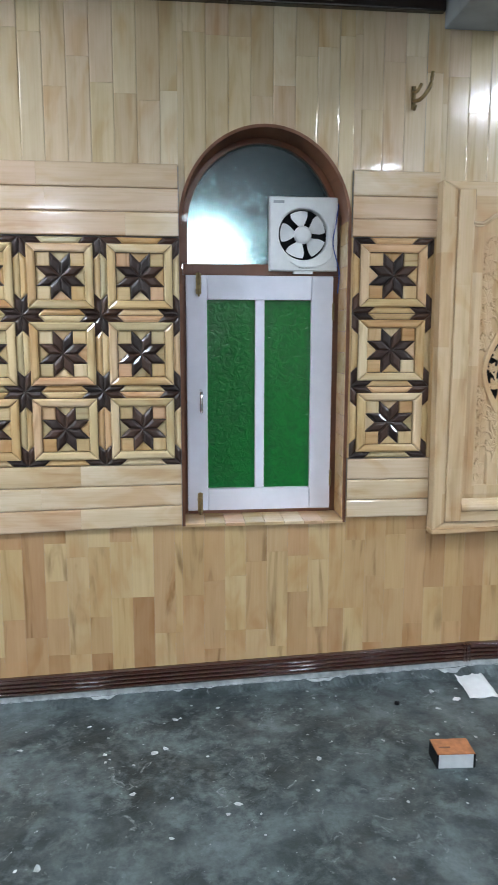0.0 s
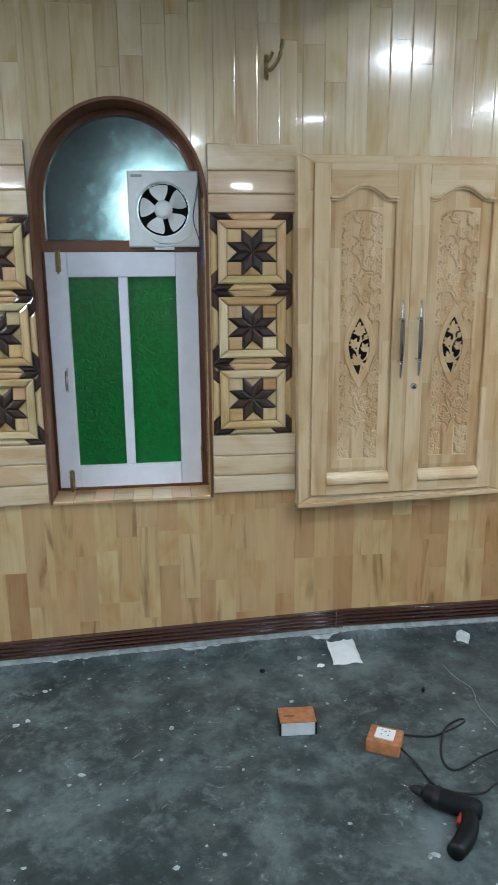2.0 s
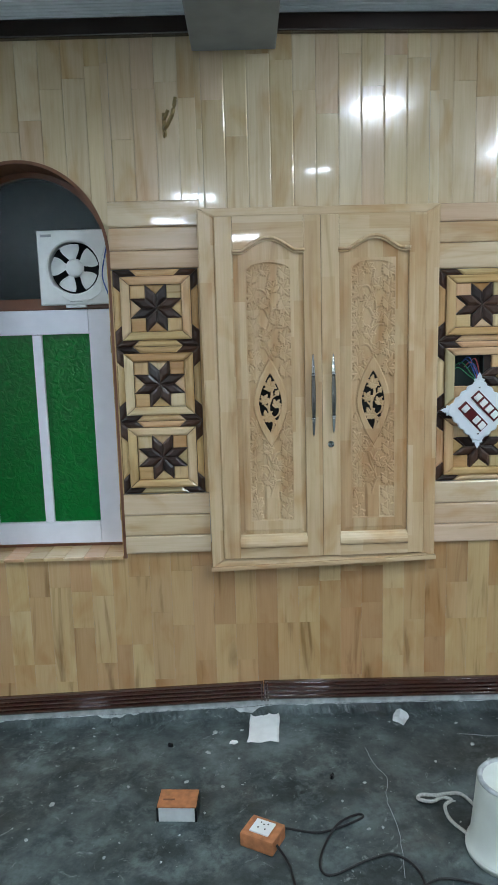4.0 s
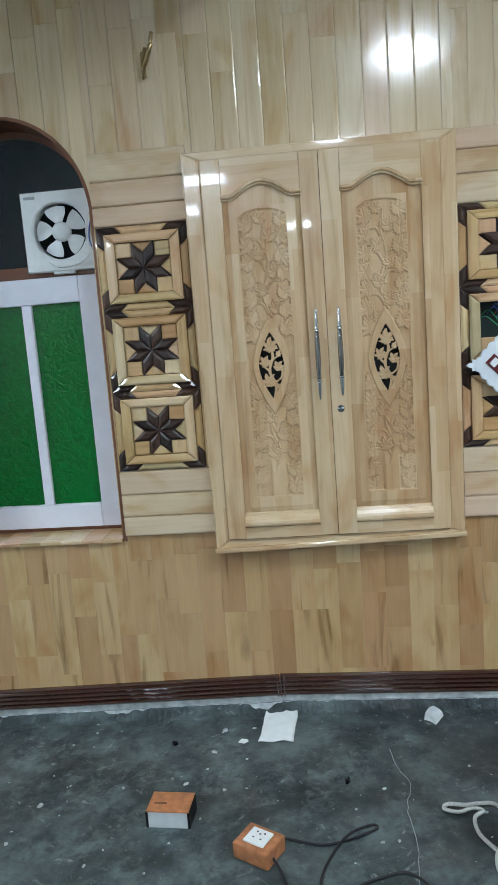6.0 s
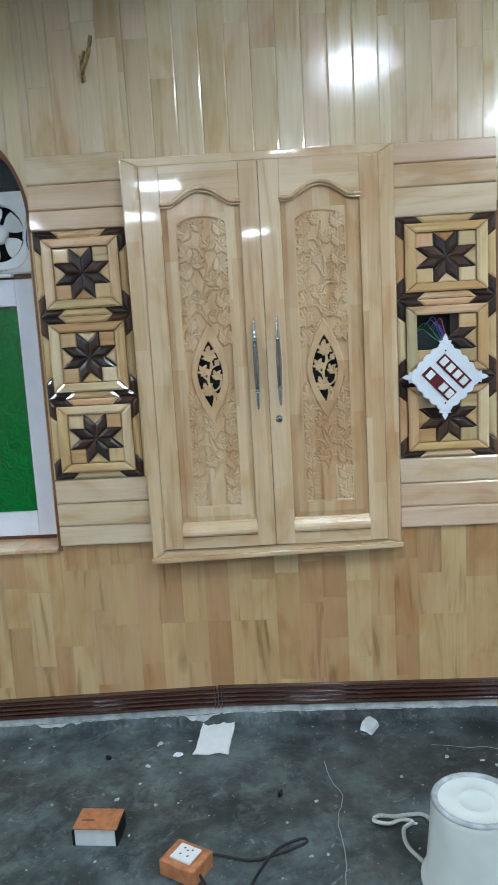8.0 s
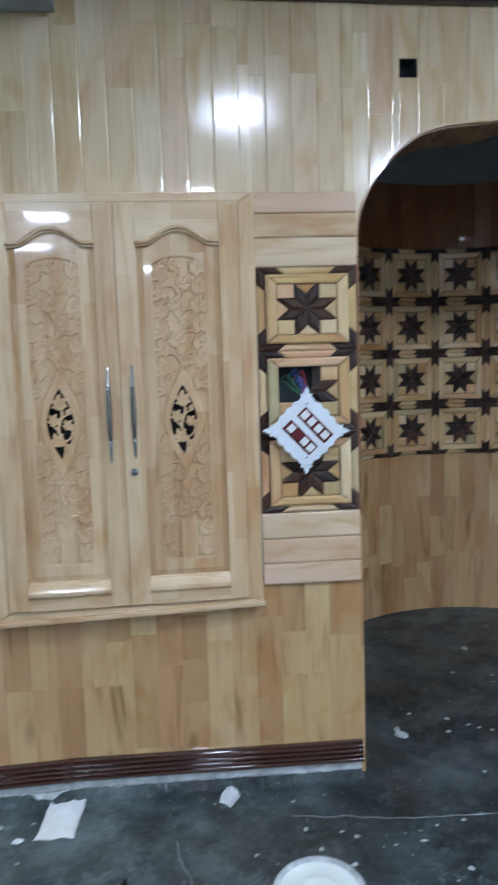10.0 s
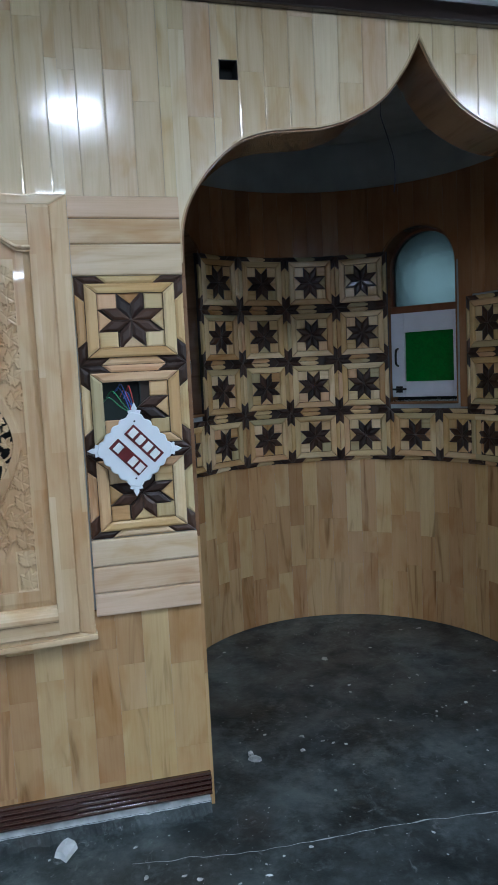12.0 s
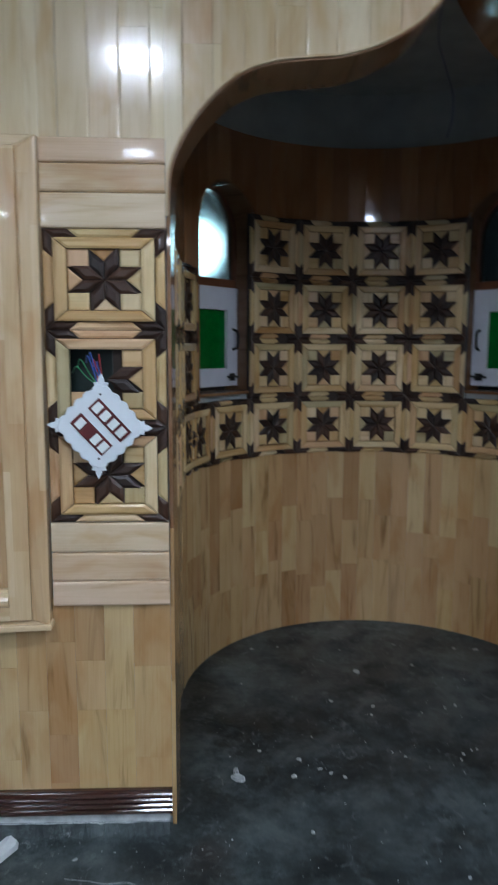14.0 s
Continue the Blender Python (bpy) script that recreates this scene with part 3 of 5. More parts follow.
for xa, xb, slope in ((-0.26, 2.2362, 0.036), (2.236, AX - AHALF, -0.004)):
    ob = part("baseboard", fluted("baseboard", (xb - xa) / math.cos(math.atan(slope)), mahogany))
    ob.matrix_world = Matrix.Translation((xa, WALL, base_z(xa))) @ Matrix.Rotation(-math.atan(slope), 4, "Y")
    tagged(ob, "glossy dark red-brown fluted wooden baseboard", "baseboard", kind="structure")
ob = part("baseboard", fluted("baseboard", 0.5, mahogany), m=Matrix.Translation((AX + AHALF, WALL, 0.05)))
tagged(ob, "glossy dark red-brown fluted wooden baseboard", "baseboard", kind="structure")

bj = part("trim", box("joint_block", 2.223, 2.2295, WALL - 0.0285, WALL - 0.002, base_z(2.226) + 0.001, base_z(2.226) + 0.08, mahogany, 0.002))
tagged(bj, "ribbed joint of the dark glossy baseboard", "trim", kind="structure")
for dx in (0.013, 0.026):
    part("rib", box("rib", 2.223 + dx, 2.2295 + dx, WALL - 0.0285, WALL - 0.002, base_z(2.23) + 0.001, base_z(2.23) + 0.08, mahogany, 0.002), bj)

# crown: dark wood band, then a stepped plaster cornice
def falling(x0, k):
    """A frame at x0 whose lengths fall by k per metre to the right."""
    m = Matrix.Translation((x0, WALL + 0.0125, 0))
    m[2][0] = -k
    return m


def cornice(name, l, mat):
    """A shallow plaster cornice of many fine ribs."""
    prof = [(0.0, 2.747)]
    for k in range(8):
        y, z = -0.03 - 0.013 * k, 2.748 + 0.006 * k
        prof += [(y, z), (y - 0.008, z + 0.0005), (y - 0.0105, z + 0.004)]
    prof += [(-0.14, 2.797), (-0.145, 2.803), (0.0, 2.803)]
    v, f, n = [], [], len(prof)
    for x in (0, l):
        v += [(x, y, z) for y, z in prof]
    for i in range(n - 1):
        f.append((i, n + i, n + i + 1, i + 1))
    return mesh_of(name, v, f, mat)


for x0, l, k in ((-2.18, 4.205, 0.0), (2.345, 4.25, 0.02)):
    tagged(part("trim", sheared(box("crown", 0, l, -0.0425, 0, 2.684, 2.746, ebony, 0.006), falling(x0, k))), "dark wooden crown band under the cornice", "trim", kind="structure")
    tagged(part("trim", sheared(cornice("cornice", l, cornice_white), falling(x0, k))), "finely ribbed white plaster cornice", "cornice", kind="structure")
    tagged(part("ceiling_border", sheared(box("ceiling_border", 0, l, -0.62, 0, 2.8, CEIL + 0.09, plaster, 0.004), falling(x0, k))), "grey plaster border dropped below the ceiling", "ceiling", kind="structure")
tagged(part("ceiling_beam", box("ceiling_beam", 2.03, 2.34, -6.8, WALL - 0.001, 2.63, CEIL, plaster, 0.006)), "plain grey plastered ceiling beam", "beam", kind="structure")

# ---- alcove ----
QUARTER = R * math.pi / 2


def bend(u, r=R):
    """Frame on the alcove's wall at arc length u from its middle, turned to face inwards."""
    if abs(u) <= QUARTER:
        a = u / R
        return Matrix.Translation((AX + r * math.sin(a), CY + r * math.cos(a), 0)) @ Matrix.Rotation(-a, 4, "Z")
    sg = 1 if u > 0 else -1
    return Matrix.Translation((AX + sg * r, CY - (abs(u) - QUARTER), 0)) @ Matrix.Rotation(-sg * math.pi / 2, 4, "Z")


UEND = QUARTER + CY - WALL - 0.2
AWC = (-50.5, 49.3)            # directions of the two small windows
AWU = [R * radians(a) for a in AWC]
AWH, AW0, AWS, AWR = 0.222, 1.265, 2.03, 0.222


def small_arch(u):
    for c in AWU:
        if abs(u - c) < AWH:
            return AWS + AWR * math.sqrt(1 - ((u - c) / AWH) ** 2)
    return 0.0


def in_window(u):
    return any(abs(u - c) < AWH for c in AWU)


def alc_spans(ua, ub):
    if in_window((ua + ub) / 2):
        return [(-0.1, -0.1, AW0, AW0), (small_arch(ua) or AWS, small_arch(ub) or AWS, 2.8, 2.8)]
    return [(-0.1, -0.1, 2.8, 2.8)]


us = {-UEND, UEND, -QUARTER, QUARTER} | {-UEND + 2 * UEND * k / 90 for k in range(91)}
us = {u for u in us if not in_window(u)} | {c - AWH * math.cos(math.pi * k / 20) for c in AWU for k in range(21)}
us = sorted(us)
us = [u for i, u in enumerate(us) if i == 0 or u - us[i - 1] > 1e-4]
alc = tagged(part("wall_alcove", columns("wall_alcove", us, alc_spans, lambda u, d, z: bend(u, R + d).translation + Vector((0, 0, z)), 0.013, 0.2, plaster)), "curved alcove wall clad in varnished pine planks", "wall", kind="structure")
tagged(part("ceiling_alcove", box("ceiling_alcove", AX - 1.1, AX + 1.1, WALL + 0.2, CY + 1.1, 2.74, 2.84, plaster, 0)), "bare grey plaster alcove ceiling", "ceiling", kind="structure")

PW = 0.0856
n = int(2 * UEND / PW)
wp = 2 * UEND / n
for k in range(n):
    ua = -UEND + k * wp
    uc = ua + wp / 2
    fr = bend(uc, R) @ Matrix.Translation((-wp / 2, 0.0125, 0))
    z = 0.004
    for top in (0.2 + 0.2 * rng.random(), 0.5 + 0.2 * rng.random(), 0.95):
        me = plank_mesh("plank", wp - 0.0002, lambda t, z=z: z + 0.0005, lambda t, q=top: q, 0.0125, pine_v, cols=2, edge=0.0009)
        part("plank", me, alc, m=fr)
        z = top
    deg = math.degrees(uc / R)
    base = 2.07 if -39.5 < deg < 37.5 else 1.84
    lo = lambda t, ua=ua, base=base: max(base, small_arch(ua + t))
    if base < 2 and in_window(uc):
        lo = lambda t, ua=ua: max(AWS, small_arch(ua + t))
    part("plank", plank_mesh("plank", wp - 0.0002, lo, lambda t: ALC_TOP, 0.0125, brown_v, edge=0.001), alc, m=fr)
    if not in_window(uc) and (37.5 < deg < 70 or -71 < deg < -39.5):
        part("plank", plank_mesh("plank", wp - 0.0002, lambda t: 1.25, lambda t: 1.84, 0.0125, brown_v, cols=2), alc, m=fr)

# star panels of the alcove; u runs along the wall
mid_u = R * radians(-1.2)


def curved_at(u, v):
    return bend(u, R - 0.003) @ Matrix.Translation((0, 0, v))


def curved_panel(name, label, cols, rows, u0, v0):
    us = [u0 + cols * P * k / (cols * 4) for k in range(cols * 4 + 1)]
    me = columns(name, us, lambda a, c: [(v0, v0, v0 + rows * P, v0 + rows * P)], lambda u, d, z: bend(u, R + d).translation + Vector((0, 0, z)), 0.0, 0.0125, panel_back)
    ob = tagged(part(name, me), label, "wall panel", "star panels")
    star_panel(ob, curved_at, cols, rows, u0, v0)
    return ob


curved_panel("star_panel", "tall curved star-pattern wood panel between the alcove windows", 4, 4, mid_u - 2 * P, 0.945 - 0.0)
curved_panel("star_panel", "low curved star-pattern wood panel under an alcove window", 2, 1, mid_u + 2 * P, 0.945)
curved_panel("star_panel", "low curved star-pattern wood panel under an alcove window", 2, 1, mid_u - 4 * P, 0.945)
curved_panel("star_panel", "curved star-pattern wood panel at the alcove's side", 3, 3, R * radians(69), 0.945)
curved_panel("star_panel", "curved star-pattern wood panel at the alcove's side", 3, 3, -R * radians(69) - 3 * P, 0.945)

# arch lining with its pale edge
OG = [(AX - p.x, p.y) for p in OGEE] + [(AX + p.x, p.y) for p in OGEE[::-1][1:]]
OGL = [(AX - AHALF, 0.0)] + OG + [(AX + AHALF, 0.0)]
lining = tagged(part("arch_lining", sweep_strip("arch_lining", OG, WALL + 0.004, WALL + 0.23, 0.012, soffit_wood, -1)), "brown varnished wooden lining of the pointed alcove arch", "arch", kind="structure")
part("edge_strip", sweep_strip("edge_strip", OG, WALL - 0.004, WALL + 0.0035, 0.006, pine_up, -1), lining, "thin pale edge strip")
for sg in (-1, 1):
    for z0, z1 in ((0.0, 0.48), (0.48, 0.96), (0.96, 1.4), (1.4, 1.86)):
        x0 = AX + sg * AHALF
        part("jamb_board", box("jamb_board", min(x0, x0 - sg * 0.012), max(x0, x0 - sg * 0.012), WALL + 0.004, WALL + 0.23, z0, z1 - 0.001, pine_v if z1 < 1 else soffit_wood, 0.001), lining)

# blue wire hanging from the alcove ceiling
tagged(part("hanging_wire", tube("hanging_wire", smooth_line([(4.148, 3.44, 2.612), (4.13, 3.5, 2.53), (4.14, 3.56, 2.46), (4.175, 3.58, 2.38), (4.2, 3.58, 2.3), (4.19, 3.55, 2.22), (4.16, 3.5, 2.15)]), 0.002, wire_dark, 6)), "thin dull blue electric wire hanging from the arch's point", "wire")


# ---- windows ----
def arch_poly(cx, half, z0, zs, rise, n=24):
    return [(cx - half, z0), (cx + half, z0)] + [(cx + half * math.cos(math.pi * k / n), zs + rise * math.sin(math.pi * k / n)) for k in range(n + 1)]


def glass_pane(name, poly, y, mat, thick=0.005):
    n = len(poly)
    v = [(p[0], y, p[1]) for p in poly] + [(p[0], y + thick, p[1]) for p in poly]
    f = [tuple(range(n)), tuple(range(2 * n - 1, n - 1, -1))] + [(i, n + i, n + (i + 1) % n, (i + 1) % n) for i in range(n)]
    return mesh_of(name, v, f, mat)


def bracket_pull(parent, x, z, y, mat, h=0.09, name="handle"):
    pts = smooth_line([(x, y, z - h / 2), (x, y - 0.028, z - h * 0.38), (x, y - 0.034, z), (x, y - 0.028, z + h * 0.38), (x, y, z + h / 2)], 6)
    part(name, tube(name, pts, 0.0065, mat, 8), parent)


def bolt_set(parent, x, z, y, mat, h=0.09):
    b2 = part("bolt", box("bolt", x - 0.011, x + 0.011, y - 0.004, y, z - h / 2, z + h / 2, mat, 0.001), parent)
    part("rod", tube("rod", [(x, y - 0.009, z - h * 0.6), (x, y - 0.009, z + h * 0.55)], 0.0045, mat, 8), b2)
    for dz in (-0.28, 0.28):
        part("staple", tube("staple", smooth_line([(x - 0.009, y - 0.003, z + h * dz), (x, y - 0.016, z + h * dz), (x + 0.009, y - 0.003, z + h * dz)], 5), 0.003, mat, 6), b2)
    part("knob", tube("knob", [(x, y - 0.009, z), (x + 0.008, y - 0.024, z)], 0.004, mat, 8), b2)


def main_window():
    w = holder("window_1")
    tagged(w, "white-painted casement with green textured glass under a dark arched pane", "window", kind="structure")
    y = 3.405
    fan = [(WX - WH, WIN_Z), (WX - WH, WS)] + [(WX - WH * math.cos(math.pi * k / 32), WS + WT * math.sin(math.pi * k / 32)) for k in range(1, 32)] + [(WX + WH, WS), (WX + WH, WIN_Z)]
    part("reveal", sweep_strip("reveal", fan, WALL - 0.002, y + 0.06, 0.012, reveal_wood, -1), w, "red-brown glossy reveal")
    for k in range(14):
        z = 0.71 + k * 0.086
        part("reveal_board", box("reveal_board", WX + WH - 0.016, WX + WH - 0.0125, WALL + 0.001, y - 0.004, z, z + 0.0845, pine_x, 0.001), w)
    for k in range(8):
        x0 = WX - WH + 0.012 + k * 0.082
        part("sill_board", box("sill_board", x0, x0 + 0.0808, WALL - 0.016, y + 0.03, WIN_Z, WIN_Z + 0.014, pine_x, 0.002), w)
    # fixed frame
    fr = part("window_frame", box("window_frame", 1.02, 1.672, y, y + 0.06, 1.712, 1.757, redwood, 0.003), w, "red-brown transom frame")
    part("frame_side", box("frame_side", 1.0175, 1.03, y, y + 0.06, 0.705, 1.711, redwood, 0.002), fr)
    part("frame_side", box("frame_side", 1.647, 1.672, y, y + 0.06, 0.705, 1.711, redwood, 0.002), fr)
    part("frame_foot", box("frame_foot", 1.031, 1.646, y, y + 0.06, 0.7045, 0.7195, redwood, 0.002), fr)
    ring = [(WX - 0.327, 1.7575), (WX - 0.327, WS)] + [(WX - 0.327 * math.cos(math.pi * k / 28), WS + 0.354 * math.sin(math.pi * k / 28)) for k in range(1, 28)] + [(WX + 0.327, WS), (WX + 0.327, 1.7575)]
    part("arch_frame", sweep_strip("arch_frame", ring, y, y + 0.05, 0.022, redwood, -1), fr)
    part("arched_pane", glass_pane("arched_pane", arch_poly(WX, 0.318, 1.757, WS, 0.345), y + 0.02, frosted), w, "dark frosted arched glass pane")
    # casement
    c = part("casement", box("casement", 1.031, 1.117, y - 0.012, y + 0.03, 0.7205, 1.7105, white_paint, 0.003), w, "white-painted casement with green glass")
    part("stile", box("stile", 1.556, 1.6455, y - 0.012, y + 0.03, 0.7205, 1.7105, white_paint, 0.003), c)
    part("rail", box("rail", 1.118, 1.555, y - 0.012, y + 0.03, 0.7205, 0.815, white_paint, 0.003), c)
    part("rail", box("rail", 1.118, 1.555, y - 0.012, y + 0.03, 1.612, 1.7105, white_paint, 0.003), c)
    part("mullion", box("mullion", 1.319, 1.357, y - 0.008, y + 0.028, 0.816, 1.611, white_paint, 0.003), c)
    for xa, xb in ((1.118, 1.318), (1.358, 1.555)):
        part("pane", glass_pane("pane", [(xa, 0.8155), (xb, 0.8155), (xb, 1.6115), (xa, 1.6115)], y + 0.008, green_glass), c, "green textured glass pane")
    bracket_pull(c, 1.09, 1.19, y - 0.012, chrome, 0.095)
    bolt_set(c, 1.083, 1.675, y - 0.012, brass, 0.085)
    bolt_set(c, 1.083, 0.755, y - 0.012, brass, 0.085)
    part("hinge", tube("hinge", [(1.6465, y - 0.013, 1.53), (1.6465, y - 0.013, 1.6)], 0.005, brass, 8), c)
    part("hinge", tube("hinge", [(1.6465, y - 0.013, 0.82), (1.6465, y - 0.013, 0.89)], 0.005, brass, 8), c)


main_window()


def alcove_window(name, a, mirror):
    """A small casement under an arched pane, in its own frame, then turned into the alcove's wall."""
    m = bend(R * radians(a), R)
    w = holder(name, m)
    tagged(w, "small white-painted casement with green glass under an arched pane", "window", kind="structure")
    y = 0.105
    rv = [(-AWH, AW0), (-AWH, AWS)] + [(-AWH * math.cos(math.pi * k / 24), AWS + AWR * math.sin(math.pi * k / 24)) for k in range(1, 24)] + [(AWH, AWS), (AWH, AW0)]
    part("reveal", sweep_strip("reveal", rv, -0.008, y + 0.07, 0.01, soffit_wood, -1), w, "brown varnished reveal")
    part("window_sill", box("window_sill", -AWH + 0.01, AWH - 0.01, -0.015, y + 0.05, AW0, AW0 + 0.015, soffit_wood, 0.002), w)
    fr = part("window_frame", box("window_frame", -0.211, 0.211, y, y + 0.05, 1.782, 1.822, redwood, 0.002), w, "red-brown transom")
    ring = [(-0.211, 1.8225), (-0.211, AWS)] + [(-0.211 * math.cos(math.pi * k / 24), AWS + 0.211 * math.sin(math.pi * k / 24)) for k in range(1, 24)] + [(0.211, AWS), (0.211, 1.8225)]
    part("arch_frame", sweep_strip("arch_frame", ring, y, y + 0.05, 0.014, redwood, -1), fr)
    part("arched_pane", glass_pane("arched_pane", arch_poly(0, 0.205, 1.822, AWS, 0.205), y + 0.02, frosted), w, "frosted arched glass pane")
    s = -1 if mirror else 1
    def bx(nm, xa, xb, z0, z1, mat, par, lab="", d0=0.0, d1=0.03):
        return part(nm, box(nm, min(s * xa, s * xb), max(s * xa, s * xb), y - 0.01 + d0, y + d1, z0, z1, mat, 0.002), par, lab)
    c = bx("casement", -0.21, -0.13, 1.3, 1.7815, white_paint, w, "white-painted casement with green glass")
    bx("stile", 0.16, 0.2095, 1.3, 1.7815, white_paint, c)
    bx("rail", -0.129, 0.159, 1.3, 1.388, white_paint, c)
    bx("rail", -0.129, 0.159, 1.672, 1.7815, white_paint, c)
    part("pane", glass_pane("pane", [(min(-s * 0.1295, s * 0.1595), 1.3885), (max(-s * 0.1295, s * 0.1595), 1.3885), (max(-s * 0.1295, s * 0.1595), 1.6715), (min(-s * 0.1295, s * 0.1595), 1.6715)], y + 0.008, green_glass), c, "green textured glass pane")
    bracket_pull(c, -s * 0.17, 1.53, y - 0.01, black_metal, 0.1)
    part("bolt", tube("bolt", [(-s * 0.205, y - 0.02, 1.345), (-s * 0.12, y - 0.02, 1.345)], 0.006, black_metal, 8), c)
    part("bolt_plate", box("bolt_plate", -s * 0.165 - 0.02, -s * 0.165 + 0.02, y - 0.015, y - 0.01, 1.325, 1.362, black_metal, 0.001), c)


alcove_window("window_2", AWC[1], False)
alcove_window("window_3", AWC[0], True)


# ---- cupboard ----
def vesica(cx, cz, hw, hh, t):
    """A pointed oval, at angle t."""
    c, s2 = math.cos(t), math.sin(t)
    wid = hw * (1 - abs(s2) ** 1.7)
    return (cx + (wid if c >= 0 else -wid) * (1 if abs(c) > 1e-6 else 0), cz + hh * s2)


def in_vesica(x, z, hw, hh):
    """Below one inside a pointed oval about the origin."""
    return np.abs(x) / hw + np.minimum(np.abs(z) / hh, 1.2) ** 1.7


LOBES = ((0.0, 1.0), (0.95, 0.95), (-0.95, 0.95), (1.9, 0.78), (-1.9, 0.78))


def leaf_field(x, z, at, size, turn):
    """Polar form of a five-lobed, toothed leaf: share of the way to its rim, and distance to its nearest vein."""
    c, s2 = math.cos(turn), math.sin(turn)
    u, w = (x - at[0]) * c + (z - at[1]) * s2, -(x - at[0]) * s2 + (z - at[1]) * c
    r, t = np.hypot(u, w), np.arctan2(u, w)
    rim, vein = np.full_like(r, 0.6), np.full_like(r, 9.0)
    for a, l2 in LOBES:
        d = np.abs((t - a + math.pi) % (2 * math.pi) - math.pi)
        rim = np.maximum(rim, l2 * np.maximum(0.0, 1 - (d / 0.62) ** 1.9))
        vein = np.minimum(vein, np.where(d < 1.2, r * np.sin(np.minimum(d, 1.5)), 9.0))
    rim = rim * (1 + 0.1 * np.sin(t * 13)) * size
    return r / rim, vein, w / size


def line_gap(x, z, pts):
    """Distance to a line of points."""
    best = np.full_like(x, 9.0)
    for p, q2 in zip(pts, pts[1:]):
        dx, dz = q2[0] - p[0], q2[1] - p[1]
        k = np.clip(((x - p[0]) * dx + (z - p[1]) * dz) / (dx * dx + dz * dz), 0, 1)
        best = np.minimum(best, np.hypot(x - p[0] - k * dx, z - p[1] - k * dz))
    return best


def curve2(pts, per=6):
    return [(p.x, p.y) for p in smooth_line([(a, c, 0) for a, c in pts], per)]


FIELD = (0.083, -0.47, 0.535)      # half width, foot and head of the carved field, about the oval's middle


def carved_panel(name, seed, mat):
    """A relief cut into one board: two sprays of leaves, sunk ground, a flat oval ring and a pierced spray in it."""
    hw, z0, z1 = FIELD
    g = 0.0017
    xs, zs = np.arange(-hw - 0.004, hw + 0.005, g), np.arange(z0 - 0.004, z1 + 0.012, g)
    x, z = np.meshgrid(xs, zs)
    rr = random.Random(seed)
    h = np.full_like(x, -0.0105)
    # stems
    stems = []
    for lo, hi, sg in ((0.17, 0.5, 1), (-0.17, -0.42, -1)):
        d = hi - lo
        stems.append(curve2([(0.012 * sg, lo), (-0.014, lo + d * 0.25), (0.012, lo + d * 0.55), (-0.004, lo + d * 0.8), (0.006, hi)]))
        for k in range(4):
            b0 = lo + d * (0.04 + 0.22 * k)
            for sx in (-1, 1):
                stems.append(curve2([(0.0, b0), (sx * 0.018, b0 + 0.03 + 0.008 * rr.random()), (sx * 0.048, b0 + 0.036)], 4))
    for line in stems:
        d = line_gap(x, z, line)
        h = np.maximum(h, np.where(d < 0.0038, -0.002 - 120 * d * d, -0.0105))
    # leaves, the upper ones lapping over the lower
    places = []
    for lo, hi in ((0.10, 0.53), (-0.47, -0.10)):
        n = int((hi - lo) / 0.056)
        for k in range(n + 1):
            zc = lo + (hi - lo) * (k + 0.1) / n
            for sx in (-1, 1):
                places.append((sx * (0.056 + 0.006 * rr.random()), zc + 0.02 * (sx > 0) + 0.008 * rr.random(), 0.037 + 0.005 * rr.random(), -sx * (0.9 + 0.7 * rr.random())))
            if lo > 0 or zc > -0.38:
                places.append((0.02 * (1 if k % 2 else -1) + 0.008 * rr.random(), zc + 0.03, 0.028 + 0.005 * rr.random(), (rr.random() - 0.5) * 1.6))
    rr.shuffle(places)
    for px, pz, size, turn in places:
        k, vein, up = leaf_field(x, z, (px, pz), size, turn)
        top = -0.003 + 0.0024 * up + 0.0014 * rr.random() - 0.0016 * np.exp(-(vein / 0.0015) ** 2) + 0.0012 * np.clip(k, 0, 1)
        inside = k < 1
        over = inside & (top > h - 0.0024)
        h = np.where(over, top, h)
        # a knife-cut round the leaf
        h = np.where((k >= 1) & (k < 1.13), np.minimum(h, -0.0095), h)
    # flush foot between the lowest leaves
    foot = np.clip((-0.33 - z) / 0.05, 0, 1) * np.clip((0.03 - np.abs(x)) / 0.008, 0, 1)
    h = h * (1 - foot) - 0.0006 * foot
    # flat ring round the oval
    ring = in_vesica(x, z, 0.064, 0.172)
    h = np.where(ring < 1.0, -0.0006, np.where(ring < 1.06, -0.009, h))
    # sunk field under a shallow arch
    head = z1 - 0.032 + 0.032 * np.sqrt(np.clip(1 - (x / hw) ** 2, 0, 1))
    outside = (np.abs(x) > hw - 0.001) | (z < z0) | (z > head)
    h = np.where(outside, 0.0, h)
    # pierced oval with its own spray
    hole = in_vesica(x, z, 0.045, 0.118) < 1
    keep = line_gap(x, z, curve2([(0.004, -0.118), (0.012, -0.07), (-0.008, -0.02), (0.006, 0.03), (0.0, 0.07)])) < 0.0042
    for pts in ([(-0.008, -0.02), (-0.026, 0.0), (-0.034, 0.03)], [(0.004, 0.02), (0.026, 0.035), (0.03, 0.05)], [(0.012, -0.07), (-0.012, -0.07), (-0.03, -0.05)], [(0.012, -0.06), (0.034, -0.04), (0.038, -0.01)]):
        keep |= line_gap(x, z, curve2(pts, 4)) < 0.0032
    spray = np.full_like(x, -0.004)
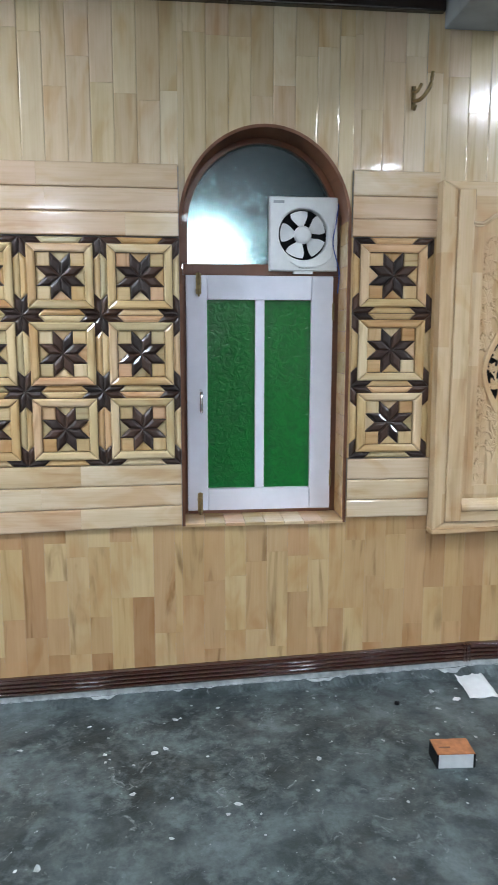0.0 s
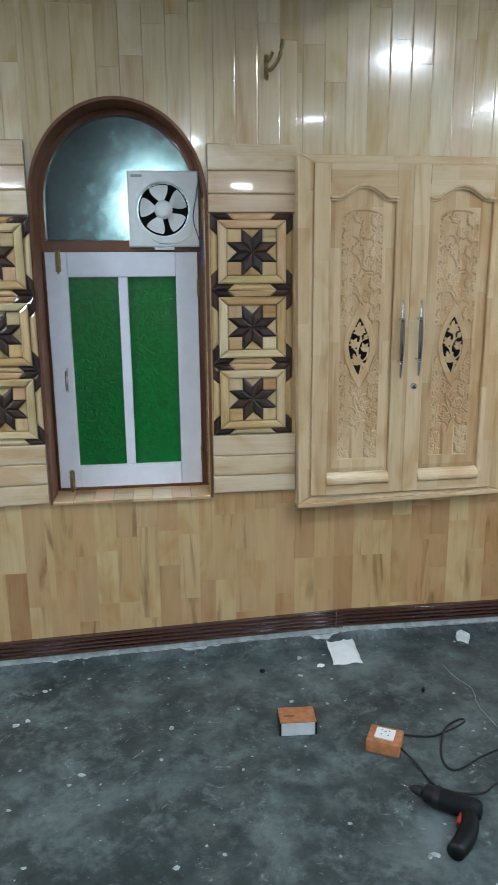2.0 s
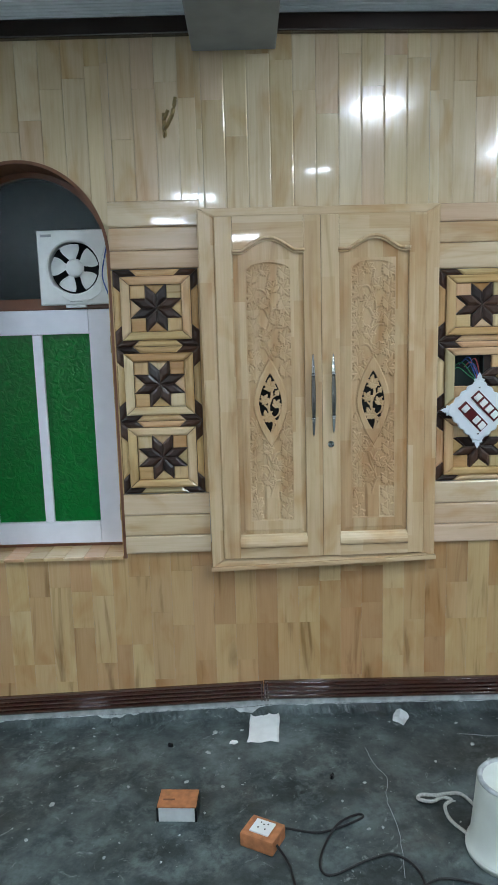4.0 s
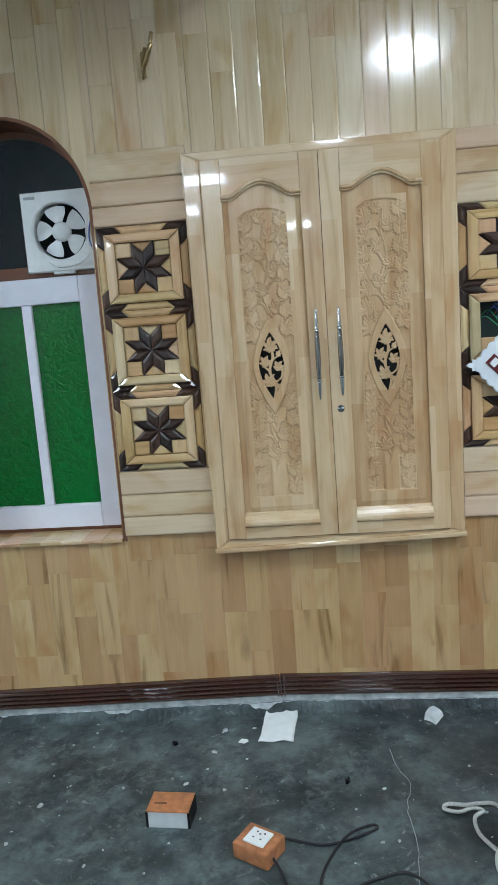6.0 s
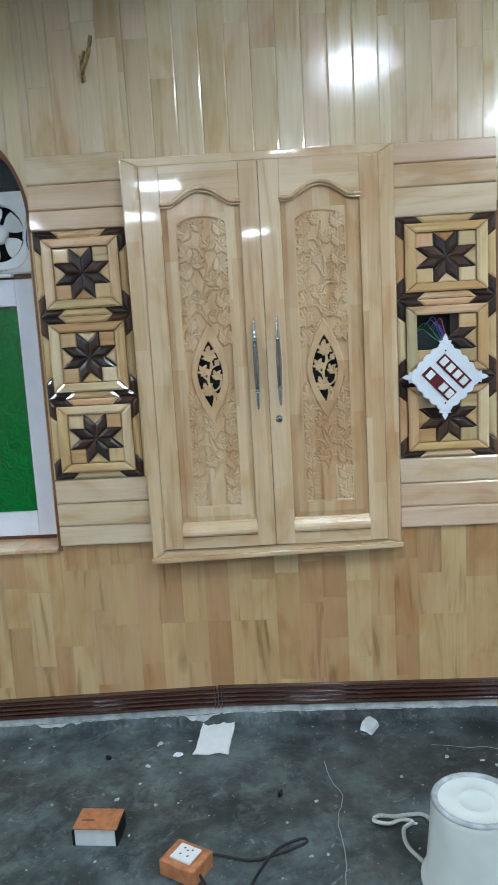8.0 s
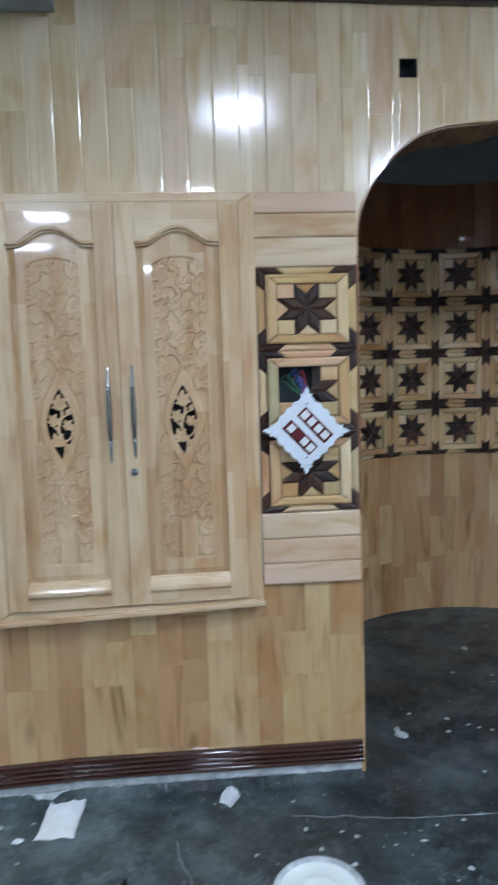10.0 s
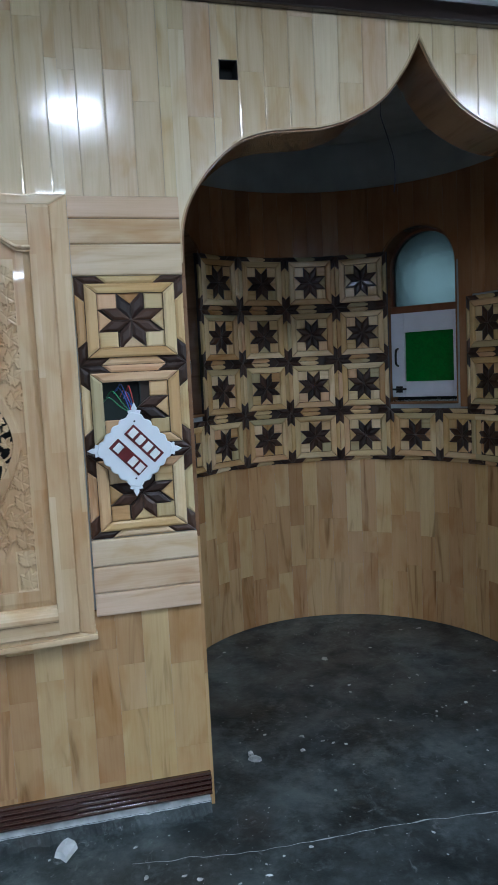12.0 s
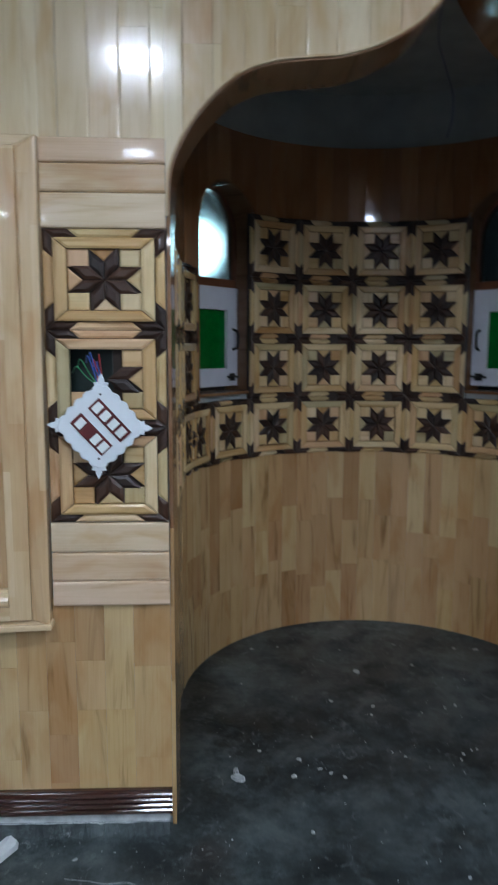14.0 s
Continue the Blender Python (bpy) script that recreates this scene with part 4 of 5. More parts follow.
    for at, size, turn in (((0.0, 0.066), 0.034, 0.1), ((-0.021, 0.012), 0.026, 0.7), ((0.023, -0.006), 0.024, -0.5), ((-0.01, -0.056), 0.031, 0.5), ((0.02, -0.075), 0.013, -0.6), ((0.026, 0.038), 0.014, -0.5)):
        k, vein, up = leaf_field(x, z, at, size, turn)
        keep |= k < 1
        spray = np.where(k < 1, -0.001 - 0.0015 * np.exp(-(vein / 0.0014) ** 2), spray)
    h = np.where(hole, spray, h)
    gone = hole & ~keep
    nz, nx = x.shape
    verts = list(zip(x.ravel().tolist(), (-h).ravel().tolist(), z.ravel().tolist()))
    faces = []
    for j in range(nz - 1):
        row = gone[j] | gone[j + 1]
        for i in range(nx - 1):
            if not (row[i] and row[i + 1]):
                k = j * nx + i
                faces.append((k, k + 1, k + nx + 1, k + nx))
    return mesh_of(name, verts, faces, mat, True), (xs[0], xs[-1], zs[0], zs[-1])


def cupboard_door(parent, x0, x1, px0, px1, seed, label):
    z0, z1, y = 0.701, 2.03, DOOR_Y
    d = part("door", box("door", x0, px0, y, y + 0.022, z0, z1, oak, 0.003), parent, label)
    part("stile", box("stile", px1, x1, y, y + 0.022, z0, z1, oak, 0.003), d)
    prof = [(0.019, 0.796), (0.009, 0.793), (0.006, 0.788), (0.0, 0.784), (-0.006, 0.774), (-0.01, 0.764), (-0.011, 0.754), (-0.008, 0.747), (0.0, 0.743), (0.0, z0), (0.022, z0)]
    nb = len(prof)
    part("bottom_rail", mesh_of("bottom_rail", [(xx, y + a, zz) for xx in (px0 - 0.002, px1 + 0.002) for a, zz in prof], [(k, k + 1, nb + k + 1, nb + k) for k in range(nb - 1)] + [tuple(range(nb))[::-1], tuple(range(nb, 2 * nb))], oak_h), d)
    w = px1 - px0
    def under(t):
        k = min(1.0, max(0.0, (t / w - 0.13) / 0.74))
        return 1.907 + 0.047 * math.sin(math.pi * k) ** 1.15
    part("top_rail", plank_mesh("top_rail", w - 0.001, under, lambda t: z1, 0.022, oak_h, cols=24, edge=0.0006), d, m=Matrix.Translation((px0 + 0.0005, y + 0.022, 0)))
    # crest moulding: a broad bead over a narrow one
    for drop, rad, out in ((0.003, 0.0062, 0.003), (0.0125, 0.0042, -0.003)):
        crest = [(px0 - 0.004 + (w + 0.008) * k / 32, y - out, under((w + 0.008) * k / 32 - 0.004) - drop) for k in range(33)]
        part("moulding", tube("moulding", crest, rad, oak, 8), d)
    # panel: sloping margin up to a flat field, which is carved
    cx, cz = (px0 + px1) / 2 - 0.002, 1.324
    yp = y + 0.011
    me, (a0, a1, b0, b1) = carved_panel("panel", seed, carve)
    pan = part("panel", me, d, "carved panel with a leaf-filled oval pierced through it", Matrix.Translation((cx, yp, cz)))
    o = [(px0 - cx, 0.79 - cz), (px1 - cx, 0.79 - cz), (px1 - cx, 1.957 - cz), (px0 - cx, 1.957 - cz)]
    i1 = [(px0 + 0.02 - cx, 0.815 - cz), (px1 - 0.02 - cx, 0.815 - cz), (px1 - 0.02 - cx, 1.94 - cz), (px0 + 0.02 - cx, 1.94 - cz)]
    i2 = [(a0, b0), (a1, b0), (a1, b1), (a0, b1)]
    v = [(p[0], 0.008, p[1]) for p in o] + [(p[0], 0.0, p[1]) for p in i1] + [(p[0], 0.0, p[1]) for p in i2]
    f = [(4 * r2 + k, 4 * r2 + (k + 1) % 4, 4 * r2 + 4 + (k + 1) % 4, 4 * r2 + 4 + k) for r2 in (0, 1) for k in range(4)]
    part("panel_margin", mesh_of("panel_margin", v, f, oak), pan)
    return d


def pull_bar(parent, x, z0, z1, y):
    """A slim bowed bar: smoky middle between two beads, bright pointed ends."""
    n, l = 20, z1 - z0
    bow = lambda t: (x, y - 0.03 - 0.008 * math.sin(math.pi * t), z0 + l * t)
    h = part("handle", tube("handle", [bow(0.22 + 0.53 * k / n) for k in range(n + 1)], 0.0095, smoke_chrome, 12, taper=lambda t: 0.72 + 0.28 * math.sin(math.pi * t)), parent, "long smoky chrome bar handle")
    for t0, t1, tp in ((0.0, 0.215, lambda t: 0.25 + 0.75 * t ** 0.6), (0.755, 1.0, lambda t: 0.25 + 0.75 * (1 - t) ** 0.6)):
        part("handle_tip", tube("handle_tip", [bow(t0 + (t1 - t0) * k / 8) for k in range(9)], 0.0085, chrome, 12, taper=tp), h, "bright pointed tip")
    for k in (0.218, 0.752):
        c = bow(k)
        part("bead", tube("bead", [(c[0], c[1], c[2] - 0.004), c, (c[0], c[1], c[2] + 0.004)], 0.0095, chrome, 12), h)
        part("handle_post", tube("handle_post", [(x, y, c[2]), (x, c[1], c[2])], 0.005, chrome, 8), h)


def cupboard():
    c = holder("wall_cupboard", Matrix.Translation((2.49, WALL, 0)) @ Matrix.Rotation(radians(1.7), 4, "Z") @ Matrix.Translation((-2.49, -WALL, 0)))
    tagged(c, "pale varnished wall cupboard with two carved doors and chrome handles", "cupboard")
    x0, x1, z0, z1, yf = 2.034, 2.948, 0.66, 2.062, 3.204
    rise = 0.02        # the foot climbs a little to the right
    # frame of four mitred members
    T = 0.057
    for nm, poly, mt in (("frame_side", [(x0 + 0.006, z0), (x0 + T, z0 + 0.035), (x0 + T, z1 - 0.033), (x0 - 0.008, z1)], oak), ("frame_side", [(x1 - 0.006, z0 + rise), (x1, z1), (x1 - T, z1 - 0.033), (x1 - T, z0 + 0.035)], oak), ("frame_top", [(x0 - 0.008, z1), (x0 + T, z1 - 0.033), (x1 - T, z1 - 0.033), (x1, z1)], oak_h), ("frame_foot", [(x0 + 0.006, z0), (x1 - 0.006, z0 + rise), (x1 - T, z0 + 0.035), (x0 + T, z0 + 0.035)], oak_h)):
        part(nm, prism(nm, poly, WALL + 0.035 - yf, 0.006, mt, WALL + 0.035), c)
    part("back", box("back", x0 + 0.03, x1 - 0.03, WALL - 0.008, WALL + 0.01, z0 + 0.02, z1 - 0.02, void, 0), c, "dark inside of the cupboard")
    tilt = Matrix.Translation((x0, 0, z0))
    tilt[2][0] = rise / (x1 - x0)
    part("ledge", sheared(box("ledge", 0.0, x1 - x0, yf - 0.01, WALL, -0.012, 0.006, oak_h, 0.004), tilt), c)
    a = cupboard_door(c, 2.09, 2.4898, 2.157, 2.424, 3, "carved door of pale varnished wood")
    b2 = cupboard_door(c, 2.491, 2.892, 2.56, 2.828, 8, "carved door of pale varnished wood")
    pull_bar(a, 2.452, 1.195, 1.512, DOOR_Y)
    pull_bar(b2, 2.53, 1.205, 1.512, DOOR_Y)
    lk = part("lock", tube("lock", [(2.522, DOOR_Y, 1.158), (2.522, DOOR_Y - 0.008, 1.158)], 0.0125, chrome, 16), b2, "round chrome lock")
    part("keyhole", box("keyhole", 2.5205, 2.5235, DOOR_Y - 0.01, DOOR_Y - 0.0075, 1.152, 1.164, void, 0), lk)


cupboard()

# ---- lamps ----
for lx, ly, lh, share in LAMPS:
    lamp = holder("ceiling_lamp", Matrix.Translation((lx, ly, CEIL)))
    tagged(lamp, "square white ceiling panel lamp, switched on; one is added for the alcove", "lamp", "ceiling lamps")
    part("frame", box("frame", -lh - 0.025, lh + 0.025, -lh - 0.025, lh + 0.025, -0.022, -0.001, white_plastic, 0.004), lamp)
    part("diffuser", box("diffuser", -lh, lh, -lh, lh, -0.027, -0.023, make_glow("lamp_glow", LAMP_POWER * share, (0.88, 1.0, 1.16, 1)), 0), lamp, "glowing white diffuser")


# unseen globes on posts outside, added so light comes through the frosted panes
for ox, oy, oz, orad, glow in OUTDOOR:
    post = part("pane_glow_lamp", tube("pane_glow_lamp", [(ox, oy, 0.0), (ox, oy, oz - orad * 0.8)], 0.02, black_metal, 10))
    tagged(post, "unseen round white globe on a slim dark post, added to light the frosted panes", "outdoor lamp", "outdoor lamps")
    part("globe", lathe("globe", [(orad * math.cos(a), oz + orad * math.sin(a)) for a in [-math.pi / 2 + math.pi * k / 12 for k in range(13)]], make_glow("globe_glow", glow, (0.85, 1.0, 1.0, 1)), 20), post, "glowing white globe", Matrix.Translation((ox, oy, 0)))


# ---- openings in the wall ----
def recess(name, rect, depth, mat, label, category, y=WALL + 0.002):
    """An open box let into the wall: back and four sides."""
    x0, x1, z0, z1 = rect
    t = 0.003
    ob = tagged(part(name, box(name, x0 + t, x1 - t, y + depth - t, y + depth, z0 + t, z1 - t, mat, 0)), label, category)
    part("side", box("side", x0, x0 + t, y, y + depth, z0, z1, mat, 0), ob)
    part("side", box("side", x1 - t, x1, y, y + depth, z0, z1, mat, 0), ob)
    part("side", box("side", x0 + t, x1 - t, y, y + depth, z0, z0 + t, mat, 0), ob)
    part("side", box("side", x0 + t, x1 - t, y, y + depth, z1 - t, z1, mat, 0), ob)
    return ob


recess("lamp_box", HOLE, 0.06, void, "small empty black square box let into the wall planks", "wiring box")
recess("wiring_box", SOCKET, 0.055, box_green, "open dark green wiring box full of coloured wires", "wiring box", WALL - 0.004)

# coloured wires from the box to the hanging switch plate
for k, (mt, dx, dz, col) in enumerate([(wire_red, 0.0, 0.0, "red"), (wire_blue, -0.02, 0.01, "blue"), (wire_blue, 0.012, -0.006, "blue"), (wire_green, -0.045, 0.0, "green"), (wire_red, 0.02, 0.014, "red"), (wire_green, -0.06, -0.02, "green"), (wire_blue, -0.01, 0.02, "blue")]):
    pts = [(3.075 + dx, WALL + 0.04, 1.44 + dz), (3.085 + dx * 0.8, WALL - 0.012, 1.46 + dz), (3.1 + dx * 0.5, WALL - 0.035, 1.42 + dz * 0.5), (3.1 + 0.004 * k, WALL - 0.045, 1.37), (3.105, WALL - 0.036, 1.33)]
    tagged(part("wire", tube("wire", smooth_line(pts, 5), 0.0018, mt, 6)), "thin %s insulated wire hanging out of the open box" % col, "wire", "loose wires")


# ---- switch plate hanging at a slant ----
def switch_plate():
    """A white plate with a scalloped rim and a small lily at each corner, hung corner down."""
    h = 0.078
    rim = []
    for side in range(4):
        for k in range(24):
            t = -1 + 2 * k / 24
            bump = 0.007 * abs(math.sin(2.5 * math.pi * (t + 1) + 0.3)) + 0.009 * (1 - t * t)
            p = Vector((h + bump, t * h))
            rim.append(Matrix.Rotation(side * math.pi / 2, 2) @ p)
    n = len(rim)
    v = [(p.x, 0, p.y) for p in rim] + [(p.x, -0.006, p.y) for p in rim] + [(p.x * 0.97, -0.0085, p.y * 0.97) for p in rim]
    f = [tuple(range(2 * n, 3 * n)), tuple(range(n - 1, -1, -1))]
    for i in range(n):
        j = (i + 1) % n
        f += [(i, j, n + j, n + i), (n + i, n + j, 2 * n + j, 2 * n + i)]
    m = Matrix.Translation((3.106, WALL - 0.05, 1.272)) @ Matrix.Rotation(radians(-4), 4, "X") @ spin(43) @ Matrix.Diagonal((1.07, 1, 1.07, 1))
    ob = part("switch_plate", mesh_of("switch_plate", v, f, plate_white))
    ob.matrix_world = m
    tagged(ob, "white scalloped switch plate hanging loose from its wires", "switch plate")
    for side in range(4):
        c = spin(45 + 90 * side)
        for ang, r0, r1, wd in ((0, 0.104, 0.14, 0.0085), (58, 0.104, 0.127, 0.009), (-58, 0.104, 0.127, 0.009)):
            base = Vector((0.104, 0))
            e = unit(ang)
            tip = base + e * (r1 - r0)
            nrm = Vector((-e.y, e.x))
            mid = base + e * ((r1 - r0) * 0.55)
            poly = [base - nrm * wd * 0.5, mid - nrm * wd, tip, mid + nrm * wd, base + nrm * wd * 0.5]
            part("petal", prism("petal", [(p.x, p.y) for p in poly], 0.006, 0.0012, plate_white), ob, m=c @ Matrix.Translation((0, 0.001 * (ang != 0) - 0.0005, 0)))
    for zc, slots in ((0.031, (-0.045, -0.0155, 0.0145, 0.0435)), (-0.03, (-0.04, 0.018, 0.046))):
        half = 0.062 if zc > 0 else 0.06
        x0 = 0.006 if zc > 0 else 0.0
        st = part("switch_strip", box("switch_strip", x0 - half, x0 + half, -0.012, -0.0085, zc - 0.02, zc + 0.02, maroon, 0.001), ob, "dark red switch surround", Matrix.Rotation(math.pi / 2, 4, "Y"))
        for k, s2 in enumerate(slots):
            part("switch", box("switch", x0 + s2 - 0.0105, x0 + s2 + 0.0105, -0.0175, -0.0121, zc - 0.0135, zc + 0.0135, white_plastic, 0.0015), st, "white rocker switch")
    for p in ((-0.06, -0.06), (0.06, 0.06)):
        part("screw_hole", tube("screw_hole", [(p[0], -0.0086, p[1]), (p[0], -0.0092, p[1])], 0.003, void, 10), ob)


switch_plate()


# ---- exhaust fan ----
def exhaust_fan():
    m = Matrix.Translation((1.514, 3.4, 1.876))
    fan = holder("exhaust_fan", m)
    tagged(fan, "white plastic exhaust fan set in the arched window pane", "fan")
    hw, hh, r = 0.141, 0.147, 0.103
    ang = sorted({2 * math.pi * k / 60 for k in range(60)} | {math.atan2(sz * hh, sx * hw) % (2 * math.pi) for sx in (-1, 1) for sz in (-1, 1)})
    outer, n = [], len(ang)
    for a in ang:
        c, s2 = math.cos(a), math.sin(a)
        k = min(hw / max(1e-9, abs(c)), hh / max(1e-9, abs(s2)))
        outer.append((k * c, k * s2))
    hole = [(r * math.cos(a), r * math.sin(a)) for a in ang]
    lip = [((r + 0.006) * math.cos(a), (r + 0.006) * math.sin(a)) for a in ang]
    v = []
    for poly, y, k in ((outer, 0.012, 1), (outer, -0.022, 1), (outer, -0.028, 0.97), (lip, -0.028, 1), (hole, -0.022, 1), (hole, 0.025, 1)):
        v += [(p[0] * k, y, p[1] * k) for p in poly]
    f = []
    for ring in range(5):
        for i in range(n):
            j = (i + 1) % n
            f.append((ring * n + i, ring * n + j, ring * n + n + j, ring * n + n + i))
    part("housing", mesh_of("housing", v, f, white_plastic), fan, "square white housing")
    part("shutter", tube("shutter", [(0, 0.018, 0), (0, 0.024, 0)], r - 0.001, black_plastic, 32), fan, "dark shutter behind the blades")
    # five broad blades, slightly twisted
    for k in range(5):
        pts, rows = [], 7
        for i in range(rows):
            rr = 0.026 + (0.095 - 0.026) * i / (rows - 1)
            half = radians(14 + 13 * math.sin(math.pi * min(1, i / (rows - 1) * 0.75)))
            for j in range(7):
                a = -half + 2 * half * j / 6
                pts.append((rr * math.cos(a), -0.006 - 0.008 * (j / 6 - 0.5) * 2, rr * math.sin(a)))
        fc = [(i * 7 + j, i * 7 + j + 1, i * 7 + j + 8, i * 7 + j + 7) for i in range(rows - 1) for j in range(6)]
        off = len(pts)
        pts += [(x, y + 0.0025, z) for x, y, z in pts]
        fc += [tuple(off + q2 for q2 in fa[::-1]) for fa in fc]
        part("blade", mesh_of("blade", pts, fc, white_plastic, True), fan, m=spin(72 * k + 30))
    hub = [(0.0001, -0.024), (0.02, -0.0235), (0.031, -0.019), (0.036, -0.009), (0.037, 0.004)]
    ob = part("hub", lathe("hub", hub, white_plastic, 28), fan, "round white hub")
    ob.matrix_local = Matrix.Rotation(radians(-90), 4, "X")
    part("cord_tab", box("cord_tab", -0.04, 0.04, -0.026, 0.0, -0.158, -0.1475, white_plastic, 0.002), fan)
    part("maker_badge", box("maker_badge", -0.125, -0.082, -0.0305, -0.0285, 0.121, 0.131, plaster, 0), fan, "small grey badge bar")
    part("marking", box("marking", -0.02, 0.028, -0.0305, -0.0285, -0.136, -0.13, plaster, 0), fan)


exhaust_fan()
tagged(part("fan_cord", tube("fan_cord", smooth_line([(1.66, 3.385, 2.0), (1.645, 3.362, 1.92), (1.632, 3.355, 1.84), (1.65, 3.36, 1.77), (1.664, 3.37, 1.72), (1.66, 3.375, 1.64)]), 0.0025, wire_blue, 6)), "thin blue fan cord hanging over the window frame", "cord")
tagged(part("fan_cord", tube("fan_cord", smooth_line([(1.655, 3.385, 1.99), (1.638, 3.36, 1.93), (1.622, 3.352, 1.86), (1.628, 3.356, 1.79), (1.58, 3.362, 1.75), (1.5, 3.366, 1.745), (1.46, 3.37, 1.765)]), 0.0025, white_plastic, 6)), "thin pale fan cord looped below the fan", "cord")


# ---- hook ----
def hook():
    h = part("coat_hook", box("coat_hook", 1.909, 1.925, WALL - 0.008, WALL, 2.335, 2.42, brass, 0.003))
    tagged(h, "aged brass coat hook on the upper planks", "hook")
    part("prong", tube("prong", smooth_line([(1.917, WALL - 0.006, 2.365), (1.93, WALL - 0.05, 2.36), (1.955, WALL - 0.075, 2.395), (1.968, WALL - 0.07, 2.452)], 6), 0.0075, brass, 8), h)
    part("prong", tube("prong", smooth_line([(1.917, WALL - 0.006, 2.4), (1.923, WALL - 0.03, 2.395), (1.936, WALL - 0.04, 2.42)], 6), 0.0065, brass, 8), h)
    part("prong", tube("prong", smooth_line([(1.917, WALL - 0.006, 2.35), (1.917, WALL - 0.02, 2.33), (1.92, WALL - 0.03, 2.345)], 6), 0.0045, brass, 8), h)


hook()

# ---- along the foot of the wall: pale plaster edge over a rough concrete fillet ----
v, f, v2, f2 = [], [], [], []
r3 = random.Random(12)
xs = [-0.3 + 0.012 * k for k in range(int((AX - AHALF + 0.3) / 0.012) + 1)]
for x in xs:
    rag = noise.noise(Vector((x * 5.3, 0, 2.0))) + 0.5 * noise.noise(Vector((x * 21, 3, 1)))
    w = max(0.0, 0.06 * rag - 0.012) + 0.003 * r3.random()
    zt, zf = base_z(x) + 0.004, floor_z(x)
    zb = max(zf + 0.004, zt - 0.026 - 0.008 * max(0, rag))
    v += [(x, WALL - 0.006, zt), (x, WALL - 0.0145, zt - 0.005), (x, WALL - 0.0165, zb), (x, WALL - 0.02 - w, zb + (zf + 0.003 - zb) * min(1, w * 20))]
    v2 += [(x, WALL - 0.01, zb + 0.004), (x, WALL - 0.02, zb - 0.0015), (x, WALL - 0.045 - 0.02 * r3.random(), zf + 0.004), (x, WALL - 0.085, zf - 0.002)]
for i in range(len(xs) - 1):
    for k in range(3):
        q2 = (4 * i + k, 4 * i + k + 1, 4 * i + k + 5, 4 * i + k + 4)
        f.append(q2)
        f2.append(q2)
tagged(part("plaster_line", mesh_of("plaster_line", v, f, chip_white)), "ragged line of white plaster under the baseboard", "plaster", kind="structure")
tagged(part("floor_fillet", mesh_of("floor_fillet", v2, f2, concrete)), "rough concrete edge along the wall's foot", "floor edge", kind="structure")


# ---- loose things on the floor ----
def carton(name, x, y, rot, lx, ly, lz, label):
    ob = part(name, box(name, -lx / 2, lx / 2, -ly / 2, ly / 2, 0.0, lz, card_white, 0.0015))
    ob.matrix_world = pose(x, y, floor_z(x) + 0.001, 0, 0, rot)
    tagged(ob, label, "box")
    return ob


b1 = carton("tile_box", 1.93, 2.622, -3, 0.128, 0.088, 0.052, "small carton with an orange-brown top and white sides")
part("lid", box("lid", -0.066, 0.066, -0.047, 0.046, 0.0525, 0.056, card_orange, 0.001), b1, "orange-brown printed lid")
for sx in (-1, 1):
    part("end_flap", box("end_flap", sx * 0.0645 - 0.0035, sx * 0.0645 + 0.0035, -0.0462, 0.043, 0.002, 0.052, black_plastic, 0), b1, "dark carton end")
part("print", box("print", -0.05, -0.01, -0.012, -0.004, 0.0562, 0.0568, redwood, 0), b1)

b2 = part("power_box", box("power_box", -0.058, 0.058, -0.048, 0.048, 0, 0.048, card_orange, 0.006))
b2.matrix_world = pose(2.213, 2.465, 0.001, 0, 0, -28)
tagged(b2, "orange box with a white socket plate and a black cord", "socket box")
pl = part("socket_plate", box("socket_plate", -0.033, 0.033, -0.03, 0.03, 0.0485, 0.054, white_plastic, 0.002), b2, "white socket plate")
for px, py in ((-0.012, -0.008), (0.012, -0.008), (0, 0.01), (-0.012, 0.016), (0.012, 0.016)):
    part("socket_hole", tube("socket_hole", [(px, py, 0.0541), (px, py, 0.0547)], 0.0028, void, 10), pl)

tagged(part("extension_cable", tube("extension_cable", smooth_line([(2.24, 2.5, 0.03), (2.3, 2.515, 0.006), (2.39, 2.495, 0.005), (2.47, 2.52, 0.005), (2.545, 2.56, 0.006), (2.53, 2.575, 0.006), (2.46, 2.53, 0.007), (2.4, 2.42, 0.005), (2.385, 2.34, 0.005), (2.42, 2.315, 0.005), (2.53, 2.37, 0.005), (2.62, 2.39, 0.005), (2.68, 2.3, 0.005), (2.66, 2.1, 0.005), (2.66, 1.8, 0.005)], 8), 0.0042, rubber, 8)), "black rubber power cord lying looped on the floor", "cord")
tagged(part("drill_cord", tube("drill_cord", smooth_line([(2.25, 2.43, 0.025), (2.29, 2.36, 0.006), (2.31, 2.26, 0.005), (2.36, 2.215, 0.005), (2.45, 2.2, 0.005), (2.52, 2.235, 0.005), (2.62, 2.22, 0.0135), (2.75, 2.29, 0.005), (2.95, 2.2, 0.005), (3.2, 2.0, 0.005)], 8), 0.0042, rubber, 8)), "black rubber drill cord lying on the floor", "cord")


